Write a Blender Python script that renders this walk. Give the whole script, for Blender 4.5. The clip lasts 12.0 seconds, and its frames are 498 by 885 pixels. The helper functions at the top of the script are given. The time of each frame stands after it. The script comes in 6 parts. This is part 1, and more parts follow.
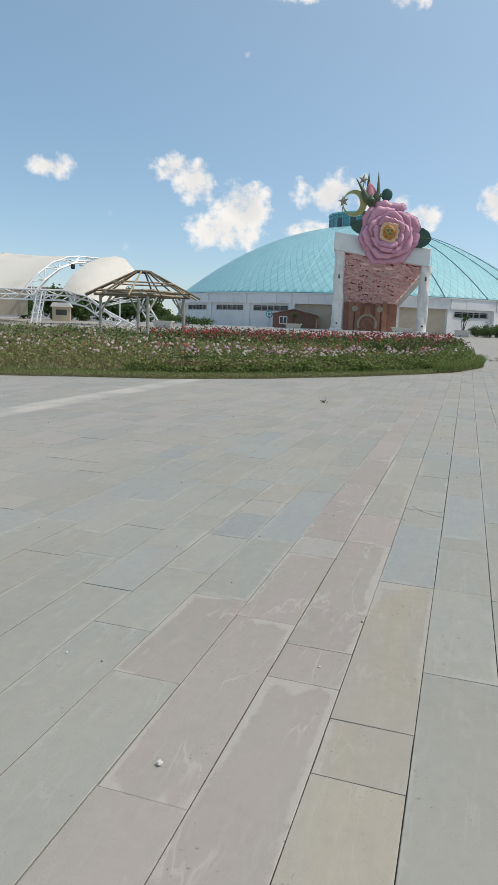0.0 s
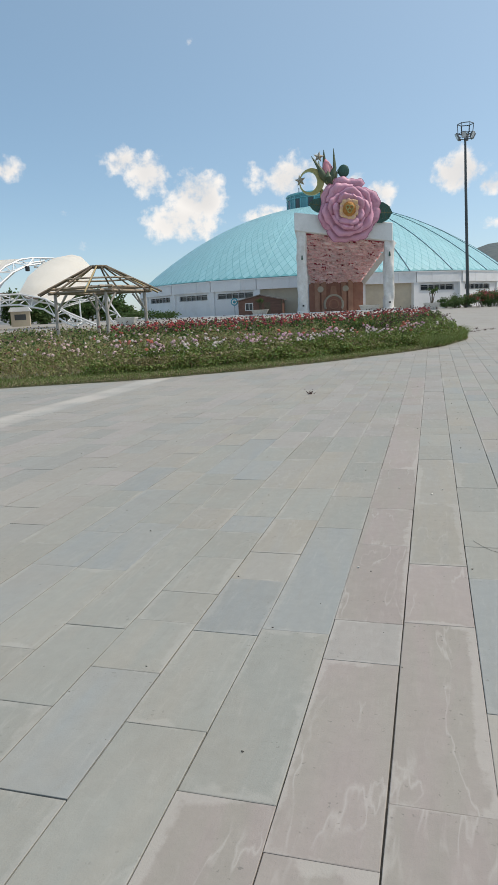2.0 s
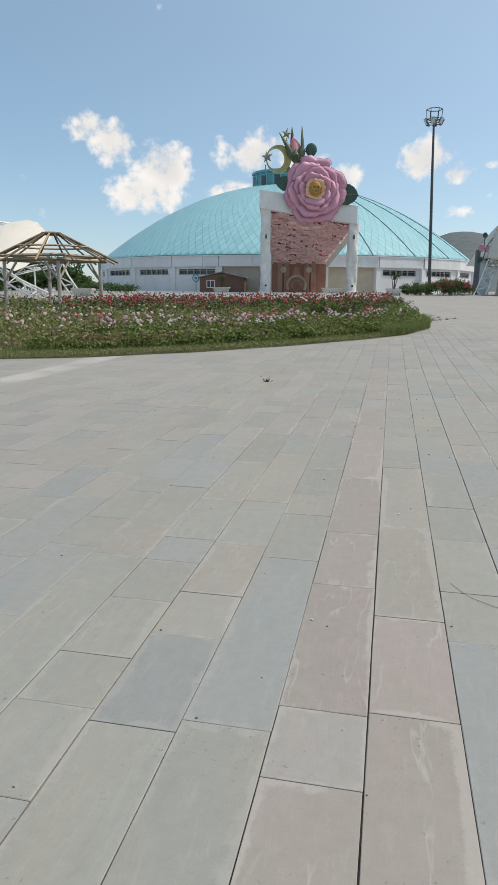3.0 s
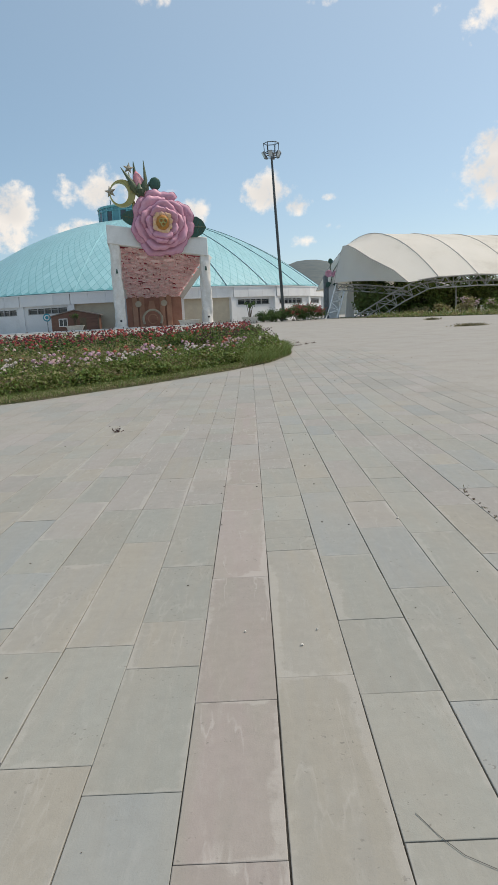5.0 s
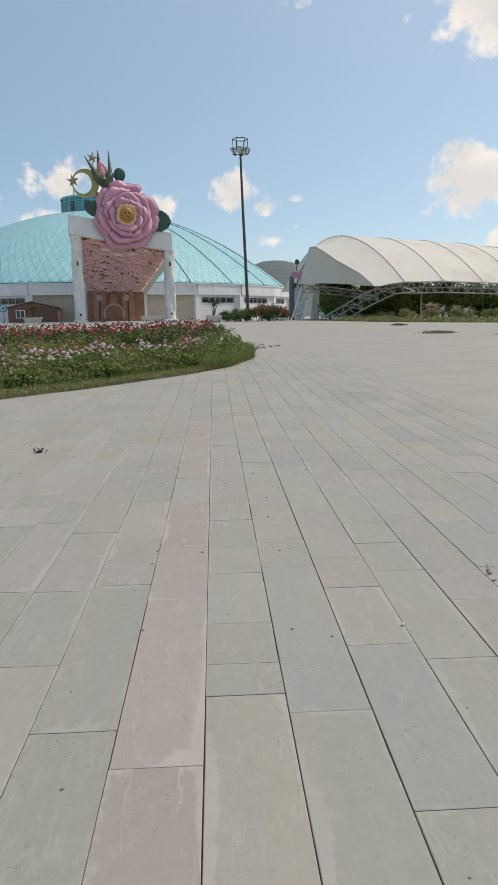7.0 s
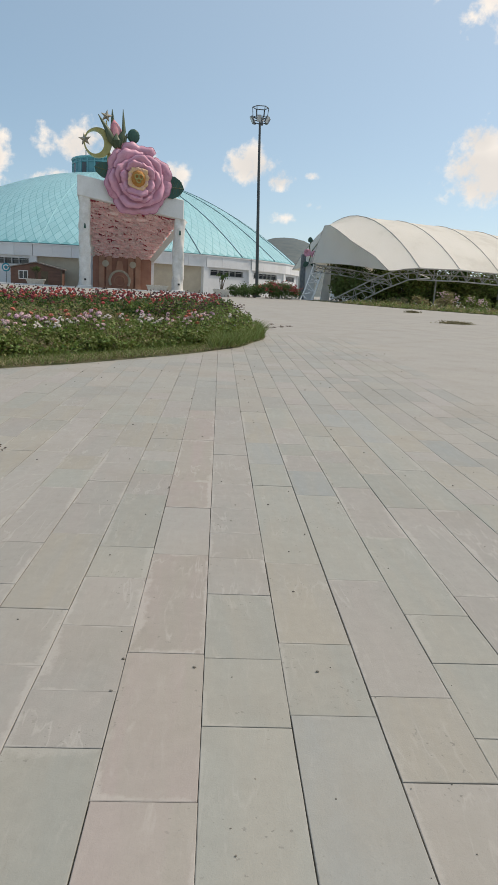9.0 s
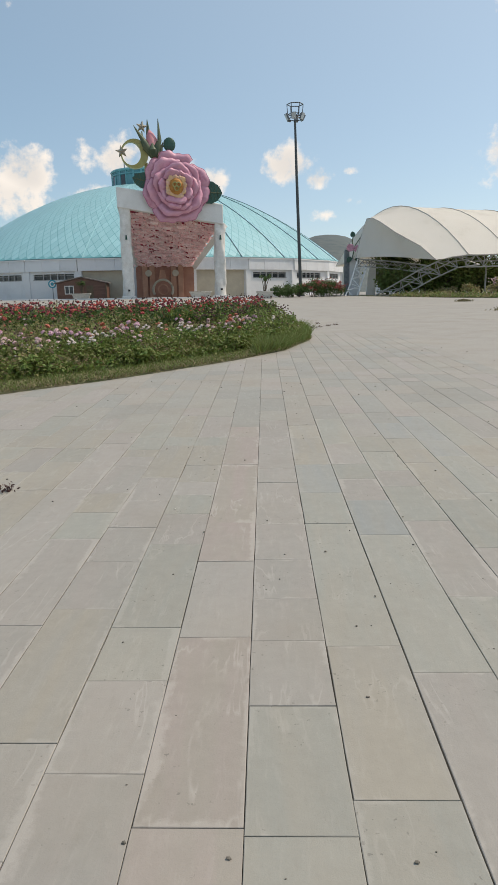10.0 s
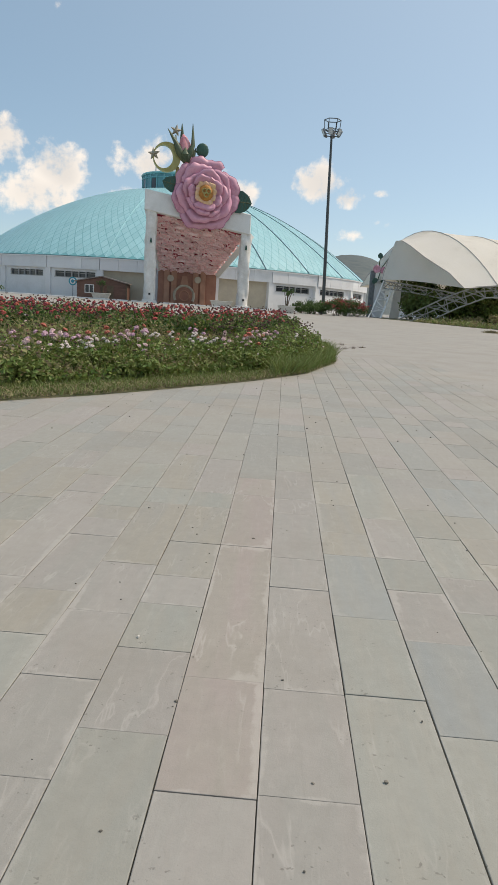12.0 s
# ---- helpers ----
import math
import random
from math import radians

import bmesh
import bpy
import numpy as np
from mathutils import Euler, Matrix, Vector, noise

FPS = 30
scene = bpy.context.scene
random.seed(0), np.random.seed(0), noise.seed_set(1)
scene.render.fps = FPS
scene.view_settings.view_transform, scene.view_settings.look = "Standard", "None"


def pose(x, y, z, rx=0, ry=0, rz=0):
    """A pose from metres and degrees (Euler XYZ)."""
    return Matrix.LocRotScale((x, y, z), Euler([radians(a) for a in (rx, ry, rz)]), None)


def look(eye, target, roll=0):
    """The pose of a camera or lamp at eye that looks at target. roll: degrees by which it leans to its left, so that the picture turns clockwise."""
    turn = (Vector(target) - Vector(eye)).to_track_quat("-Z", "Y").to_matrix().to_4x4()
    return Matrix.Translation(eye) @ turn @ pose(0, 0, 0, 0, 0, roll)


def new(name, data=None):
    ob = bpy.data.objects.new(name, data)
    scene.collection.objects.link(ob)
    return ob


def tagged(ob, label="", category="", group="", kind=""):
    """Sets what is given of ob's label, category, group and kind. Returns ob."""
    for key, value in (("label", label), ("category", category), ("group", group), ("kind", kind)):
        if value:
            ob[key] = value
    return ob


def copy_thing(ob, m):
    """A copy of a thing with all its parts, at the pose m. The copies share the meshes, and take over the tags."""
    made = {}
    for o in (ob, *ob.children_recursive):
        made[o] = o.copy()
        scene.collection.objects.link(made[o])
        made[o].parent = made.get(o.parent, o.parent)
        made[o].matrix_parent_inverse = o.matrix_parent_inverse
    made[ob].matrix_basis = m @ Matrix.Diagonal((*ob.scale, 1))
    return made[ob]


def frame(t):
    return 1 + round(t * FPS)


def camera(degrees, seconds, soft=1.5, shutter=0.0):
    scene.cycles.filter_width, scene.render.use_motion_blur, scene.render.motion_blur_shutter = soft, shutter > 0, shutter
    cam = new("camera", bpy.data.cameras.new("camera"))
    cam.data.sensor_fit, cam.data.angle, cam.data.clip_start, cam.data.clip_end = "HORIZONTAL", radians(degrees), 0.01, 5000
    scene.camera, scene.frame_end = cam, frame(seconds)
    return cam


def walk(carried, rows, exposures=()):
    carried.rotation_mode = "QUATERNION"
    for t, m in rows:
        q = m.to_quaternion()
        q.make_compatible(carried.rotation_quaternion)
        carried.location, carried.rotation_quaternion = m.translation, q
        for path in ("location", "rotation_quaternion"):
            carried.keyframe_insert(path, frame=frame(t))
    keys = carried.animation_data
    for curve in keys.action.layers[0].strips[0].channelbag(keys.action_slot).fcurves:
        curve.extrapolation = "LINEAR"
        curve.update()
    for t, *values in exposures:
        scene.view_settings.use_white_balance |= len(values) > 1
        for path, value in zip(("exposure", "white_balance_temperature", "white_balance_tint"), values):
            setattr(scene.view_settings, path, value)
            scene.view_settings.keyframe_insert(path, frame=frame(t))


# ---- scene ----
cam = camera(40.7, 12.0, soft=0.85)

PATH = [
    (0, (0.764, -3.379, 1.636), (0.172, -1.5, 1.288), 2.2),
    (0.5, (0.631, -2.908, 1.589), (-0.036, -1.061, 1.212), -2.2),
    (1, (0.484, -2.466, 1.633), (-0.169, -0.608, 1.283), -0.6),
    (1.5, (0.311, -2.051, 1.64), (-0.235, -0.16, 1.284), -0.8),
    (2, (0.125, -1.637, 1.591), (-0.397, 0.256, 1.211), -2.4),
    (2.5, (0.083, -1.149, 1.594), (-0.314, 0.78, 1.246), -1.4),
    (3, (0.01, -0.735, 1.615), (-0.386, 1.174, 1.171), 0.4),
    (3.5, (-0.095, -0.313, 1.58), (-0.402, 1.622, 1.18), -0.6),
    (3.7, (-0.083, -0.102, 1.53), (-0.32, 1.854, 1.187), -0.5),
    (5.5, (-0.04, 1.466, 1.612), (0.055, 3.428, 1.236), -2.3),
    (6, (-0.075, 1.893, 1.624), (0.268, 3.827, 1.246), 3.0),
    (6.5, (-0.046, 2.303, 1.618), (0.17, 4.253, 1.229), 1.8),
    (7, (0.074, 2.812, 1.622), (0.171, 4.775, 1.254), -0.8),
    (7.2, (0.071, 2.992, 1.59), (0.179, 4.937, 1.133), 0.6),
    (8.8, (0.05, 4.46, 1.601), (0.099, 6.401, 1.123), 1.0),
    (9, (0.003, 4.64, 1.623), (0.107, 6.59, 1.188), 3.1),
    (9.5, (-0.027, 5.099, 1.625), (-0.02, 7.048, 1.178), 1.1),
    (10, (0.08, 5.669, 1.61), (0.029, 7.621, 1.176), -0.9),
    (10.5, (0.012, 6.183, 1.6), (0.08, 8.086, 0.988), 2.6),
    (11, (0.035, 6.681, 1.596), (0.017, 8.622, 1.112), -0.6),
    (11.5, (0.078, 7.178, 1.607), (-0.049, 9.12, 1.144), -1.0),
    (12, (-0.028, 7.586, 1.612), (-0.106, 9.544, 1.212), 3.8),
]
EXPOSURES = [(0.0, 0.02, 7050, 11.5), (3.5, 0.03, 7250, 12.5), (5.5, -0.06, 7450, 13), (6.0, -0.27, 7450, 13.5), (6.5, -0.31, 7400, 13.5), (7.0, -0.04, 7450, 13.5), (9.5, 0.0, 7650, 13.5), (12.0, 0.02, 7700, 13.5)]
walk(cam, [(t, look(eye, target, roll)) for t, eye, target, roll in PATH], EXPOSURES)

# ---------- sky, sun ----------
SUN_AZ, SUN_EL = 72.0, 56.0          # degrees right of +y, above the horizon
sun_data = bpy.data.lights.new("sun", "SUN")
sun_data.energy, sun_data.angle, sun_data.color = 2.75, radians(0.6), (1.0, 0.945, 0.86)
sun = new("sun", sun_data)
_s = Vector((math.sin(radians(SUN_AZ)) * math.cos(radians(SUN_EL)), math.cos(radians(SUN_AZ)) * math.cos(radians(SUN_EL)), math.sin(radians(SUN_EL))))
sun.matrix_world = look(_s * 300, (0, 0, 0))

# clouds of the day: azimuth, elevation, half width, half height (degrees), thickness
CLOUDS = [(-34.0, 11.3, 2.5, 0.95, 1.1), (-22.6, 10.9, 2.0, 1.8, 1.1), (-24.4, 12.0, 1.8, 1.2, 1.0), (-18.6, 9.3, 2.4, 2.2, 1.2), (-20.2, 7.3, 3.4, 1.8, 1.2), (-11.9, 10.5, 3.2, 1.8, 1.2), (-13.6, 7.8, 2.2, 1.0, 1.0),
          (-18.7, 20.0, 0.7, 0.5, 0.45), (-28.0, 5.8, 1.4, 0.6, 0.6), (-29.4, 8.1, 1.0, 0.6, 0.5), (-4.0, 8.7, 1.8, 1.2, 0.8), (-7.0, 9.6, 2.2, 1.2, 0.8), (1.5, 9.9, 2.4, 1.8, 1.15), (4.3, 8.9, 1.5, 0.9, 0.9), (6.9, 9.3, 1.1, 0.4, 0.35), (7.5, 7.0, 1.6, 0.5, 0.5), (4.6, 6.0, 1.6, 0.7, 0.5),
          (14.8, 10.1, 0.8, 0.5, 0.3), (20.6, 9.7, 4.2, 2.6, 1.35), (19.8, 12.0, 1.9, 1.6, 1.2), (23.8, 21.5, 5.4, 3.2, 1.5), (20.4, 22.0, 2.6, 1.6, 1.2), (27.5, 18.2, 2.4, 1.4, 1.1), (24.6, 5.2, 3.6, 1.8, 1.2), (28.5, 8.0, 3.6, 2.0, 1.2), (-15.3, 23.8, 3.0, 0.9, 1.0), (-6.1, 23.6, 1.6, 1.0, 1.0), (6.9, 22.6, 1.8, 0.6, 0.8), (16.0, 21.0, 1.6, 0.7, 0.6),
          (50, 35, 16, 9, 1.2), (80, 22, 18, 8, 1.1), (-70, 25, 15, 6, 1.0), (-110, 40, 16, 8, 1.0), (150, 30, 20, 8, 1.1), (115, 18, 14, 5, 1.0), (200, 18, 16, 5, 1.0)]
world = bpy.data.worlds.new("sky")
scene.world = world
world.use_nodes = True
wt = world.node_tree
wt.nodes.clear()


def wn(kind, **kw):
    n = wt.nodes.new(kind)
    for k, v in kw.items():
        n.inputs[k].default_value = v
    return n


def wmath(op, a, b=None, c=None):
    n = wt.nodes.new("ShaderNodeMath")
    n.operation = op
    for i, v in enumerate((a, b, c)):
        if v is None:
            continue
        if isinstance(v, (int, float)):
            n.inputs[i].default_value = v
        else:
            wt.links.new(v, n.inputs[i])
    return n.outputs[0]


sky = wt.nodes.new("ShaderNodeTexSky")
sky.sky_type, sky.sun_disc = "NISHITA", False
sky.sun_elevation, sky.sun_rotation = radians(SUN_EL), radians(SUN_AZ)
sky.air_density, sky.dust_density, sky.ozone_density = 0.9, 1.2, 2.8
coord = wt.nodes.new("ShaderNodeTexCoord")
direction = coord.outputs["Generated"]
noise_big = wn("ShaderNodeTexNoise", Scale=30.0, Detail=10.0, Roughness=0.6)
noise_soft = wn("ShaderNodeTexNoise", Scale=9.0, Detail=4.0, Roughness=0.5)
for n in (noise_big, noise_soft):
    wt.links.new(direction, n.inputs["Vector"])
total = None
for az, el, hw, hh, thick in CLOUDS:
    a, e = radians(az), radians(el)
    d = Vector((math.sin(a) * math.cos(e), math.cos(a) * math.cos(e), math.sin(e)))
    r = Vector((math.cos(a), -math.sin(a), 0.0))
    u = r.cross(d)
    parts_ = []
    for axis, half in ((r, hw), (u, hh)):
        dot = wt.nodes.new("ShaderNodeVectorMath")
        dot.operation = "DOT_PRODUCT"
        wt.links.new(direction, dot.inputs[0])
        dot.inputs[1].default_value = axis / math.sin(radians(half))
        parts_.append(wmath("POWER", wmath("ABSOLUTE", dot.outputs["Value"]), 2.0))
    front = wt.nodes.new("ShaderNodeVectorMath")
    front.operation = "DOT_PRODUCT"
    wt.links.new(direction, front.inputs[0])
    front.inputs[1].default_value = d
    away = wmath("MULTIPLY", wmath("LESS_THAN", front.outputs["Value"], 0.3), 50.0)
    body = wmath("SUBTRACT", thick, wmath("ADD", wmath("ADD", parts_[0], parts_[1]), away))
    total = body if total is None else wmath("MAXIMUM", total, body)
swirl = wmath("MULTIPLY_ADD", noise_big.outputs["Fac"], 4.2, -2.3)
shape = wmath("ADD", wmath("MULTIPLY", total, 0.9), swirl)
cover = wt.nodes.new("ShaderNodeMapRange")
cover.interpolation_type = "SMOOTHSTEP"
cover.inputs["From Min"].default_value, cover.inputs["From Max"].default_value = -0.05, 0.95
wt.links.new(shape, cover.inputs["Value"])
cover_out = wmath("MULTIPLY", cover.outputs[0], 0.93)
core = wt.nodes.new("ShaderNodeMapRange")
core.interpolation_type = "SMOOTHSTEP"
core.inputs["From Min"].default_value, core.inputs["From Max"].default_value = 0.35, 1.5
wt.links.new(wmath("ADD", wmath("MULTIPLY", total, 0.9), wmath("MULTIPLY_ADD", noise_soft.outputs["Fac"], 2.6, -1.2)), core.inputs["Value"])
tone = wt.nodes.new("ShaderNodeMix")
tone.data_type = "RGBA"
tone.inputs[6].default_value, tone.inputs[7].default_value = (6.4, 6.45, 6.5, 1), (5.0, 5.15, 5.35, 1)
wt.links.new(core.outputs[0], tone.inputs[0])
mixed = wt.nodes.new("ShaderNodeMix")
mixed.data_type = "RGBA"
wt.links.new(cover_out, mixed.inputs[0])
soften = wn("ShaderNodeHueSaturation", Hue=0.490, Saturation=1.0, Value=1.0)
sky.altitude = 1000.0
veil = wt.nodes.new("ShaderNodeMix")         # thin high haze that evens the sky out
veil.data_type = "RGBA"
veil.inputs[0].default_value, veil.inputs[7].default_value = 0.35, (1.9, 3.1, 4.75, 1)
wt.links.new(sky.outputs[0], veil.inputs[6])
toward = wt.nodes.new("ShaderNodeVectorMath")     # the haze scatters light forward, so the sky pales towards the sun
toward.operation = "DOT_PRODUCT"
wt.links.new(direction, toward.inputs[0])
toward.inputs[1].default_value = _s
aureole = wt.nodes.new("ShaderNodeVectorMath")
aureole.operation = "SCALE"
aureole.inputs[0].default_value = (1.9, 2.0, 2.05)
wt.links.new(wmath("POWER", wmath("MAXIMUM", toward.outputs["Value"], 0.0), 1.5), aureole.inputs["Scale"])
glare = wt.nodes.new("ShaderNodeVectorMath")
glare.operation = "ADD"
wt.links.new(veil.outputs[2], glare.inputs[0])
wt.links.new(aureole.outputs[0], glare.inputs[1])
wt.links.new(glare.outputs[0], soften.inputs["Color"])
wt.links.new(soften.outputs[0], mixed.inputs[6])
wt.links.new(tone.outputs[2], mixed.inputs[7])
background = wn("ShaderNodeBackground", Strength=0.15)
wt.links.new(mixed.outputs[2], background.inputs["Color"])
world_out = wt.nodes.new("ShaderNodeOutputWorld")
wt.links.new(background.outputs[0], world_out.inputs[0])


# ---------- materials ----------
def material(name, base, second=None, scale=3.0, rough=0.7, bump=0.0, metal=0.0, vary=0.0, island=False, grain=40.0, stain=None, stain_scale=0.6, coat=0.0, stretch=None, hue=0.0, thin=0.0):
    """A procedural surface: two mottled tones, a fine grain, optional stains and piece-to-piece variation."""
    m = bpy.data.materials.new(name)
    m.use_nodes = True
    t = m.node_tree
    b = t.nodes["Principled BSDF"]
    link = t.links.new
    tc = t.nodes.new("ShaderNodeTexCoord")
    vec = tc.outputs["Object"]
    if stretch:
        mp = t.nodes.new("ShaderNodeMapping")
        mp.inputs["Scale"].default_value = stretch
        link(vec, mp.inputs["Vector"])
        vec = mp.outputs[0]
    info = t.nodes.new("ShaderNodeNewGeometry").outputs["Random Per Island"] if island else t.nodes.new("ShaderNodeObjectInfo").outputs["Random"]
    if vary or island:
        off = t.nodes.new("ShaderNodeVectorMath")
        off.operation = "ADD"
        sc = t.nodes.new("ShaderNodeMath")
        sc.operation = "MULTIPLY"
        link(info, sc.inputs[0])
        sc.inputs[1].default_value = 37.0
        link(vec, off.inputs[0])
        link(sc.outputs[0], off.inputs[1])
        vec = off.outputs[0]

    def noise_node(s, detail=5.0, rgh=0.6):
        n = t.nodes.new("ShaderNodeTexNoise")
        n.inputs["Scale"].default_value, n.inputs["Detail"].default_value, n.inputs["Roughness"].default_value = s, detail, rgh
        link(vec, n.inputs["Vector"])
        return n.outputs["Fac"]

    def blend(f, a, c):
        n = t.nodes.new("ShaderNodeMix")
        n.data_type = "RGBA"
        for sock, v in ((n.inputs[0], f), (n.inputs[6], a), (n.inputs[7], c)):
            if hasattr(v, "is_linked"):
                link(v, sock)
            elif isinstance(v, (int, float)):
                sock.default_value = v
            else:
                sock.default_value = (*v, 1) if len(v) == 3 else v
        return n.outputs[2]

    def ramp(f, lo, hi):
        n = t.nodes.new("ShaderNodeMapRange")
        n.inputs["From Min"].default_value, n.inputs["From Max"].default_value = lo, hi
        link(f, n.inputs["Value"])
        return n.outputs[0]

    second = second or tuple(min(1, c * 0.8) for c in base)
    col = blend(ramp(noise_node(scale), 0.35, 0.65), base, second)
    fine = noise_node(grain, 3.0)
    hsv = t.nodes.new("ShaderNodeHueSaturation")
    link(col, hsv.inputs["Color"])
    val = t.nodes.new("ShaderNodeMath")
    val.operation = "MULTIPLY_ADD"
    link(fine, val.inputs[0])
    val.inputs[1].default_value, val.inputs[2].default_value = 0.3, 0.85
    if vary:
        v2 = t.nodes.new("ShaderNodeMath")
        v2.operation = "MULTIPLY_ADD"
        link(info, v2.inputs[0])
        v2.inputs[1].default_value, v2.inputs[2].default_value = vary, -vary / 2
        v3 = t.nodes.new("ShaderNodeMath")
        v3.operation = "ADD"
        link(val.outputs[0], v3.inputs[0])
        link(v2.outputs[0], v3.inputs[1])
        link(v3.outputs[0], hsv.inputs["Value"])
    else:
        link(val.outputs[0], hsv.inputs["Value"])
    if hue:
        hm = t.nodes.new("ShaderNodeMath")
        hm.operation = "MULTIPLY_ADD"
        link(info, hm.inputs[0])
        hm.inputs[1].default_value, hm.inputs[2].default_value = hue, 0.5 - hue / 2
        link(hm.outputs[0], hsv.inputs["Hue"])
    col = hsv.outputs[0]
    if stain:
        col = blend(ramp(noise_node(stain_scale, 8.0, 0.7), 0.52, 0.78), col, stain)
    link(col, b.inputs["Base Color"])
    b.inputs["Metallic"].default_value = metal
    rr = t.nodes.new("ShaderNodeMath")
    rr.operation = "MULTIPLY_ADD"
    link(fine, rr.inputs[0])
    rr.inputs[1].default_value, rr.inputs[2].default_value = 0.2, max(0.02, rough - 0.1)
    link(rr.outputs[0], b.inputs["Roughness"])
    b.inputs["Coat Weight"].default_value = coat
    if thin:
        glow = t.nodes.new("ShaderNodeBsdfTranslucent")
        link(col, glow.inputs["Color"])
        both = t.nodes.new("ShaderNodeMixShader")
        both.inputs[0].default_value = thin
        link(b.outputs[0], both.inputs[1])
        link(glow.outputs[0], both.inputs[2])
        link(both.outputs[0], t.nodes["Material Output"].inputs["Surface"])
    if bump:
        bp = t.nodes.new("ShaderNodeBump")
        bp.inputs["Strength"].default_value, bp.inputs["Distance"].default_value = min(1, bump), 0.01 * max(1, 10 / grain)
        link(fine, bp.inputs["Height"])
        link(bp.outputs[0], b.inputs["Normal"])
    return m


def stone_material(name, base=None, drift=None, lime=0.3):
    """Sawn natural stone: a base colour drifting in bands along the slab, lime veins, patches of pits. With no base, many slabs share it and differ by island."""
    m = bpy.data.materials.new(name)
    m.use_nodes = True
    t = m.node_tree
    b = t.nodes["Principled BSDF"]
    link = t.links.new
    tc = t.nodes.new("ShaderNodeTexCoord")
    geo = t.nodes.new("ShaderNodeNewGeometry")
    pos = geo.outputs["Position"]
    rnd = t.nodes.new("ShaderNodeObjectInfo").outputs["Random"] if base else geo.outputs["Random Per Island"]

    def node(kind, **kw):
        n = t.nodes.new(kind)
        for k, v in kw.items():
            n.inputs[k].default_value = v
        return n

    def calc(op, a, b_=None, c=None):
        n = t.nodes.new("ShaderNodeMath")
        n.operation = op
        for i, v in enumerate((a, b_, c)):
            if v is None:
                continue
            if isinstance(v, (int, float)):
                n.inputs[i].default_value = v
            else:
                link(v, n.inputs[i])
        return n.outputs[0]

    def mix(f, a, c):
        n = t.nodes.new("ShaderNodeMix")
        n.data_type = "RGBA"
        for sock, v in ((n.inputs[0], f), (n.inputs[6], a), (n.inputs[7], c)):
            if isinstance(v, tuple):
                sock.default_value = (*v, 1)
            elif isinstance(v, float):
                sock.default_value = v
            else:
                link(v, sock)
        return n.outputs[2]

    def span(f, lo, hi, a=0.0, c=1.0):
        n = node("ShaderNodeMapRange", **{"From Min": lo, "From Max": hi, "To Min": a, "To Max": c})
        link(f, n.inputs["Value"])
        return n.outputs[0]

    shift = t.nodes.new("ShaderNodeVectorMath")
    shift.operation = "MULTIPLY_ADD"
    comb = t.nodes.new("ShaderNodeCombineXYZ")
    for i in range(3):
        link(calc("MULTIPLY", rnd, (31.0, 57.0, 13.0)[i]), comb.inputs[i])
    link(pos, shift.inputs[0])
    shift.inputs[1].default_value = (1, 1, 1)
    link(comb.outputs[0], shift.inputs[2])
    local = shift.outputs[0]
    def stretched(sx, sy, **kw):
        mp = t.nodes.new("ShaderNodeMapping")
        mp.inputs["Scale"].default_value = (sx, sy, 1.0)
        link(local, mp.inputs["Vector"])
        n = node("ShaderNodeTexNoise", **kw)
        link(mp.outputs[0], n.inputs["Vector"])
        return n.outputs["Fac"]

    def spread(vec, **kw):
        n = node("ShaderNodeTexNoise", **kw)
        link(vec, n.inputs["Vector"])
        return n.outputs["Fac"]

    band = stretched(5.0, 0.55, Scale=1.0, Detail=3.0, Roughness=0.5, Distortion=0.8)
    grain = stretched(9.0, 1.6, Scale=3.0, Detail=7.0, Roughness=0.65, Distortion=0.5)
    wander = stretched(3.4, 0.6, Scale=1.4, Detail=4.0, Roughness=0.5, Distortion=0.35)
    pit = spread(local, Scale=120.0, Detail=4.0, Roughness=0.7)
    speck = spread(local, Scale=46.0, Detail=2.0, Roughness=0.5)
    patch = spread(local, Scale=2.6, Detail=3.0, Roughness=0.5)
    dirt = spread(pos, Scale=0.9, Detail=7.0, Roughness=0.62)
    sand = spread(pos, Scale=0.22, Detail=5.0, Roughness=0.55)
    mottle = spread(local, Scale=14.0, Detail=6.0, Roughness=0.7)
    sep = t.nodes.new("ShaderNodeSeparateXYZ")
    link(pos, sep.inputs[0])
    if base:
        col = mix(calc("MULTIPLY", span(band, 0.38, 0.62), 0.85), base, drift)
    else:
        fam = t.nodes.new("ShaderNodeValToRGB")
        fam.color_ramp.interpolation = "CONSTANT"
        stops = [(0.0, (0.328, 0.326, 0.298)), (0.2, (0.346, 0.330, 0.294)), (0.38, (0.324, 0.326, 0.300)), (0.55, (0.352, 0.334, 0.300)), (0.7, (0.332, 0.324, 0.290)), (0.85, (0.346, 0.324, 0.298))]
        for i, (p, c) in enumerate(stops):
            el_ = fam.color_ramp.elements[i] if i < 2 else fam.color_ramp.elements.new(p)
            el_.position, el_.color = p, (*c, 1)
        link(rnd, fam.inputs[0])
        col = fam.outputs[0]
    tone_ = t.nodes.new("ShaderNodeHueSaturation")
    link(col, tone_.inputs["Color"])
    link(calc("ADD", span(rnd, 0.0, 1.0, 0.84, 0.93), span(mottle, 0.3, 0.7, -0.045, 0.045)), tone_.inputs["Value"])
    col = tone_.outputs[0]
    col = mix(calc("MULTIPLY", span(grain, 0.56, 0.74), 0.22), col, (0.45, 0.43, 0.395))
    col = mix(calc("MULTIPLY", span(grain, 0.45, 0.28), 0.26), col, (0.235, 0.222, 0.195))
    # thin lime veins that wander along the slab
    vein = span(calc("ABSOLUTE", calc("SUBTRACT", wander, 0.5)), 0.0, 0.014, 1.0, 0.0)
